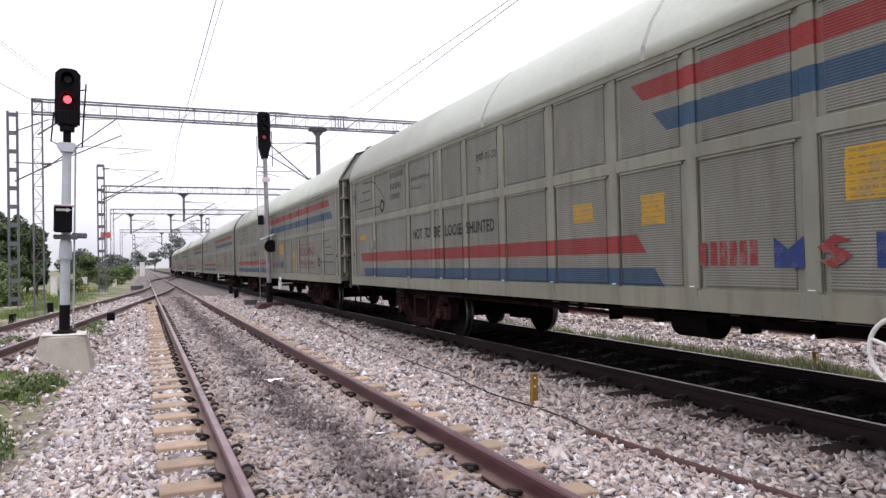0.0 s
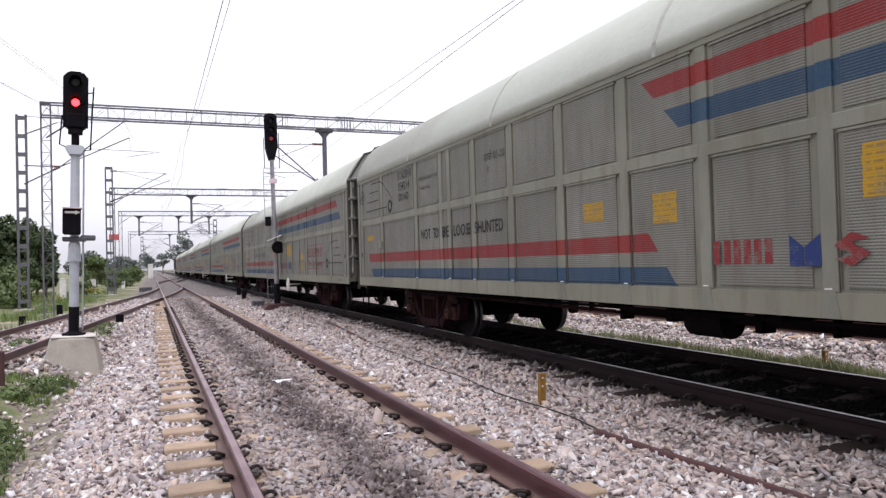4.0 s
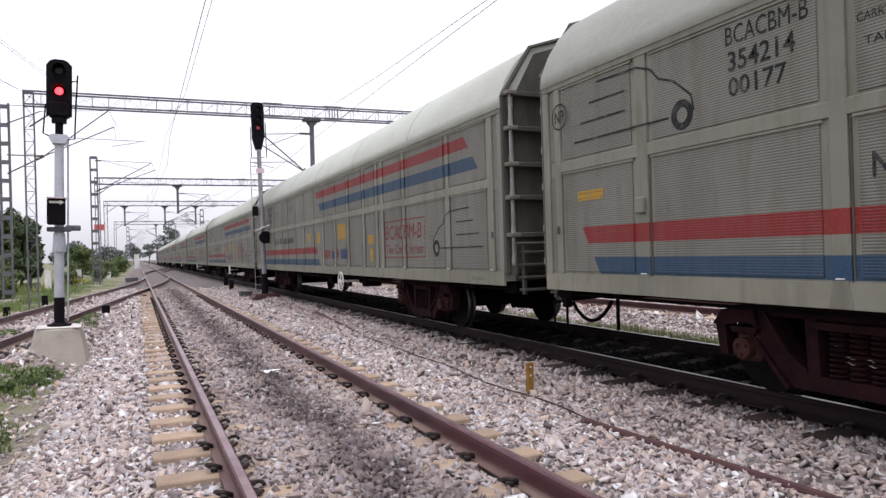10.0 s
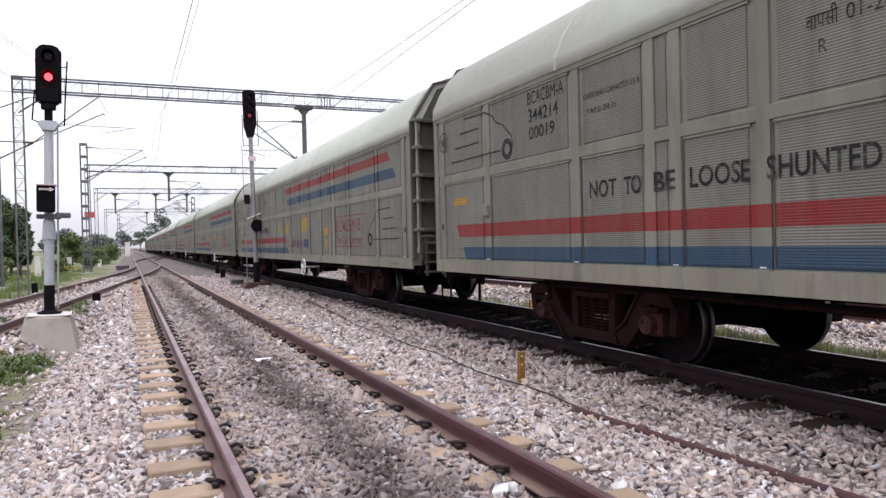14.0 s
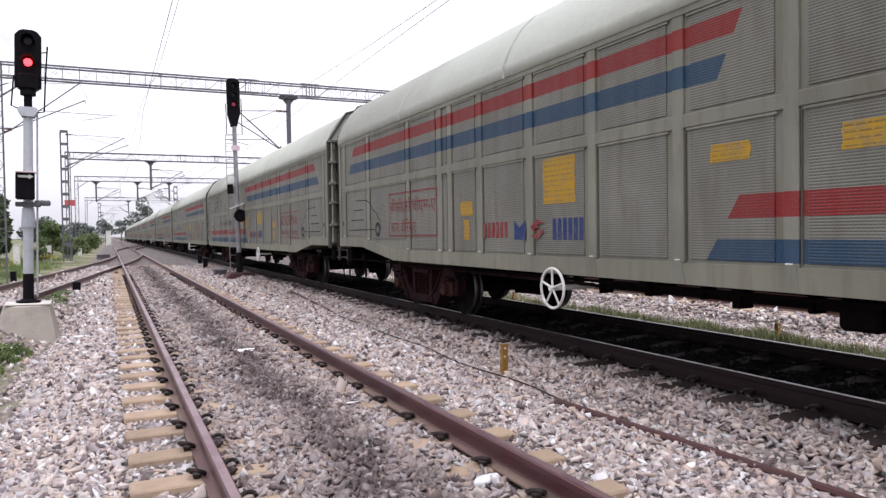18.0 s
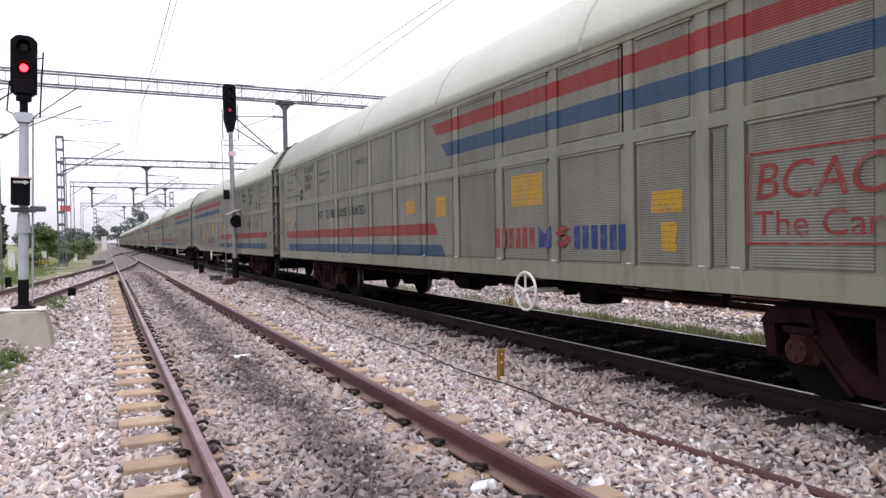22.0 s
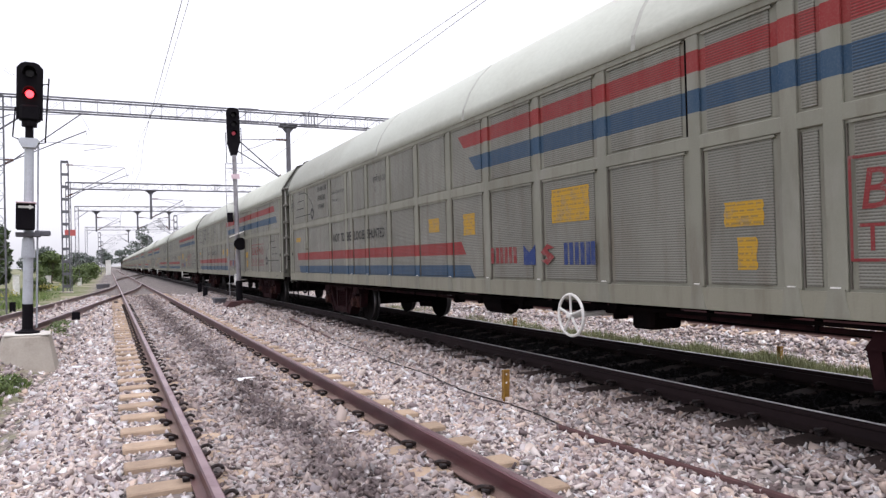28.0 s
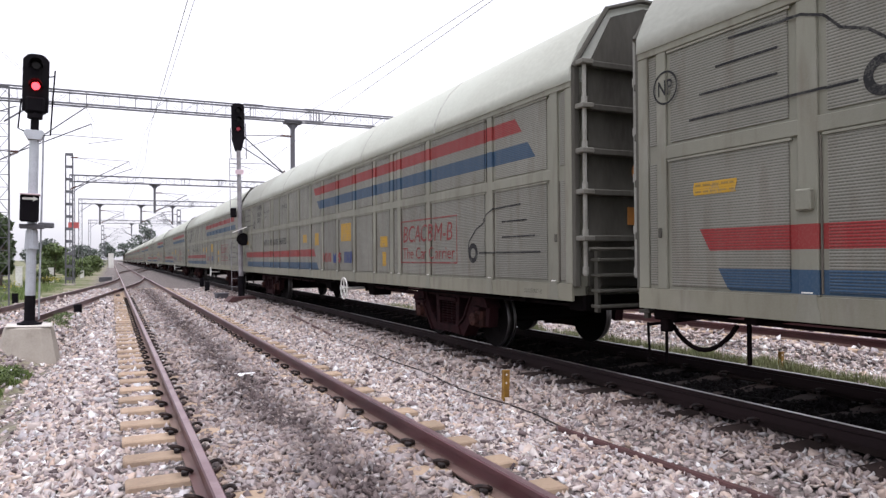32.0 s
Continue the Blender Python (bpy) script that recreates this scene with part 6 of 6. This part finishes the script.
# ---- plants ----
def grass_patch(name, rng, spots, blade_h, material, label, thin=1.0):
    """Blades as thin bent triangles pairs; spots: (x, y, radius, count)."""
    v, f = [], []
    for x, y, r, n in spots:
        a, d = rng.uniform(0, 2 * math.pi, n), r * np.sqrt(rng.uniform(0, 1, n))
        px, py = x + d * np.cos(a), y + d * np.sin(a)
        for i in range(n):
            h = blade_h * rng.uniform(0.45, 1.25) * (1.2 - 0.5 * d[i] / r)
            w = thin * (0.006 + 0.006 * rng.random())
            t = rng.uniform(0, 2 * math.pi)
            bx, by = h * 0.55 * rng.random() * math.cos(t + 1.6), h * 0.55 * rng.random() * math.sin(t + 1.6)
            g = ground_z(px[i], py[i]) - 0.01
            k = len(v)
            cx, cy = w * math.cos(t), w * math.sin(t)
            v += [(px[i] - cx, py[i] - cy, g), (px[i] + cx, py[i] + cy, g), (px[i] + bx * 0.4 + cx * 0.8, py[i] + by * 0.4 + cy * 0.8, g + h * 0.6), (px[i] + bx * 0.4 - cx * 0.8, py[i] + by * 0.4 - cy * 0.8, g + h * 0.6), (px[i] + bx, py[i] + by, g + h)]
            f += [(k, k + 1, k + 2), (k, k + 2, k + 3), (k + 3, k + 2, k + 4)]
    tagged(new(name, raw_mesh(name, np.array(v), np.array(f), material)), label, "grass", kind="stuff")


def leaf_cloud(rng, centres, per, size):
    """Small folded leaf clumps scattered on the shells of many uneven lobes."""
    v, f = [], []
    for cx, cy, cz, rx, ry, rz in centres:
        n = int(per * (rx * rz + ry * rz + rx * ry))
        d = rng.normal(size=(n, 3))
        d /= np.linalg.norm(d, axis=1)[:, None]
        r = rng.uniform(0.55, 1.08, n) ** 0.6
        p = np.array([cx, cy, cz]) + d * r[:, None] * np.array([rx, ry, rz])
        for q, o in zip(p, d):
            u = Vector(rng.normal(size=3)).normalized()
            w = u.cross(Vector(o) + Vector((0.01, 0, 0.3))).normalized()
            s = size * rng.uniform(0.6, 1.4)
            k = len(v)
            q = Vector(q)
            v += [q - u * s, q + w * s * 0.55, q + u * s, q - w * s * 0.55]
            f += [(k, k + 1, k + 2), (k, k + 2, k + 3)]
    return np.array([tuple(p) for p in v]), np.array(f)


def tree(x, y, h, spread, material, label, rng, leaf=0.12, per=150, name="tree", category="tree", lobes=9, trunk=0.3):
    g = ground_z(x, y)
    t = thing(name, label, category, Matrix.Translation((x, y, g)))
    tr = Shape().rod((0, 0, -0.2), (0.1, 0, h * trunk), 0.02 * h + 0.03, 8, 0.014 * h + 0.02)
    cs = []
    for i in range(lobes):
        a = 2 * math.pi * i / lobes + rng.uniform(-0.4, 0.4)
        d = spread * rng.uniform(0.15, 0.72)
        z = h * rng.uniform(trunk + 0.12, 0.86)
        r = spread * rng.uniform(0.3, 0.5)
        cs.append((d * math.cos(a), d * math.sin(a), z, r, r, r * rng.uniform(0.6, 0.95)))
        tr.rod((0.1, 0, h * trunk * rng.uniform(0.7, 1.0)), (d * 0.8 * math.cos(a), d * 0.8 * math.sin(a), z - 0.2 * r), 0.007 * h + 0.01, 6, 0.004 * h)
    cs.append((0, 0, h * 0.82, spread * 0.42, spread * 0.42, h * 0.17))
    v, f = leaf_cloud(rng, cs, per, leaf)
    part("trunk", tr, "bark", t)
    ob = new("crown", raw_mesh("crown", v, f, material))
    ob.parent = t


def plants():
    rng = np.random.default_rng(11)
    # dark trees behind the masts
    for x, y, h, s in ((-8.7, 59, 5.4, 1.4), (-9.9, 60, 6.1, 1.8), (-11.2, 60, 6.3, 2.0), (-12.6, 59, 6.8, 2.2), (-14.2, 60, 7.1, 2.4), (-16.0, 61, 7.3, 2.5), (-18.0, 60, 7.2, 2.7)):
        tree(x, y, h, s, "leaf_dark", "dense dark green tree grown down to the ground", rng, 0.17, 240, lobes=15, trunk=0.05)
    for x, y, h, s in ((-13.2, 66, 6.3, 3.2), (-10.4, 68, 5.2, 2.4), (-17.5, 68, 6.5, 3.4)):
        tree(x, y, h, s, "leaf_dark", "dark green tree behind the hedge of trees", rng, 0.2, 190)
    tree(-6.7, 80, 3.7, 1.6, "leaf_mid", "round green tree beyond the masts", rng, 0.16, 190)
    for x, y, h, s in ((-8.6, 46, 1.5, 1.3), (-9.8, 52, 2.2, 1.8), (-6.6, 66, 1.2, 1.1), (-5.0, 78, 1.3, 1.3), (-4.6, 92, 2.0, 1.6), (-3.9, 104, 2.2, 1.7), (-6.2, 98, 2.2, 1.8), (-4.4, 120, 2.6, 2.0), (-7.8, 110, 2.6, 2.2)):
        tree(x, y, h, s, "leaf_mid", "leafy green shrub beside the line", rng, 0.12, 170, "shrub", "shrub", 7, 0.15)
    for x, y, h, s in ((6.8, 205, 12.5, 4.2), (-2.5, 250, 7.5, 3.5), (-9, 230, 6.5, 5), (2.6, 290, 8, 4), (-18, 210, 7, 6), (-30, 200, 8, 7), (-45, 220, 9, 8), (18, 260, 9, 6)):
        tree(x, y, h, s, "leaf_far", "hazy distant tree at the end of the line", rng, 0.35, 14)
    spots = [(-3.0, 7.4, 0.35, 320), (-3.1, 8.6, 0.4, 380), (-3.1, 9.6, 0.35, 220), (-3.15, 11.6, 0.32, 420), (-2.98, 12.5, 0.3, 420), (-2.85, 13.2, 0.28, 300), (-3.6, 12.8, 0.5, 300), (-4.0, 17.8, 0.5, 320), (-4.4, 16.5, 0.6, 260), (-2.7, 19.8, 0.35, 320), (-2.66, 21.4, 0.3, 240), (-2.68, 23.0, 0.35, 220), (-2.62, 25.6, 0.35, 200)]
    grass_patch("grass", rng, spots, 0.11, "grass", "fresh green grass and weeds at the ballast edge")
    far = [(rng.uniform(-12, -5.4), rng.uniform(26, 75), rng.uniform(0.5, 1.3), 170) for _ in range(85)]
    grass_patch("grass", rng, far, 0.34, "grass", "rough green grass on the open ground")
    right = [(rng.uniform(6.5, 7.7), rng.uniform(3.6, 14), rng.uniform(0.15, 0.45), 420) for _ in range(64)] + [(rng.uniform(6.6, 8.2), rng.uniform(14, 24), 0.4, 130) for _ in range(20)]
    grass_patch("grass", rng, right, 0.24, "dry_grass", "rough yellowish grass beyond the main track", 0.5)
    # broad-leaved weeds at the near edge of the ballast
    for x, y, r, h in ((-2.9, 6.9, 0.26, 0.2), (-3.0, 7.5, 0.3, 0.24), (-3.05, 8.2, 0.3, 0.2), (-3.0, 8.9, 0.24, 0.14), (-3.2, 9.5, 0.28, 0.12), (-3.3, 11.6, 0.25, 0.1), (-3.05, 12.3, 0.24, 0.12), (-2.88, 13.0, 0.2, 0.1), (-4.1, 17.9, 0.3, 0.12), (-2.72, 20.2, 0.28, 0.14), (-2.66, 22.2, 0.26, 0.12)):
        v, f = leaf_cloud(rng, [(x, y, ground_z(x, y) + 0.6 * h, r, r, h)], 3000, 0.028)
        tagged(new("weed", raw_mesh("weed", v, f, "leaf_mid")), "low leafy weed clump at the ballast edge", "weed", kind="stuff")
    fl = [(rng.uniform(-8.5, -5.2), rng.uniform(42, 66), 0.5, 0.5, 0.6) for _ in range(9)]
    v, f = leaf_cloud(rng, [(x, y, ground_z(x, y) + 0.5, a, b, 0.18) for x, y, a, b, c in fl], 90, 0.05)
    tagged(new("wild_flowers", raw_mesh("wild_flowers", v, f, "flower")), "patches of small yellow wild flowers", "flowers", kind="stuff")


plants()


# ---- what moves ----
def motions():
    times = [i * 0.5 for i in range(65)]
    slack = {0: -0.03, 1: -0.02, 2: -0.01, 3: -0.07, 4: -0.14, 5: -0.05, 6: -0.05, 7: -0.02, 8: 0.06, 9: 0.03, 10: -0.03}
    for k, w in WAGONS:
        y0 = 16.39 - PITCH * k + slack.get(k, 0.0)
        walk(w, [(t, Matrix.Translation((TRAIN_X, y0 + travel(t), TRAIN_Z))) for t in times])
    walk(LOCO, [(t, Matrix.Translation((TRAIN_X, 16.39 + 5 * PITCH + 0.9 + travel(t), TRAIN_Z))) for t in times])
    turns = [(i / 15, math.degrees(travel(i / 15) / 0.42)) for i in range(481)]
    for k, w in WAGONS:
        if 0 <= k <= 10:
            for ws in [o for o in w.children_recursive if o.name.startswith("wheelset")]:
                x, y, z = ws.location
                walk(ws, [(t, pose(x, y, z, -a)) for t, a in turns])


motions()
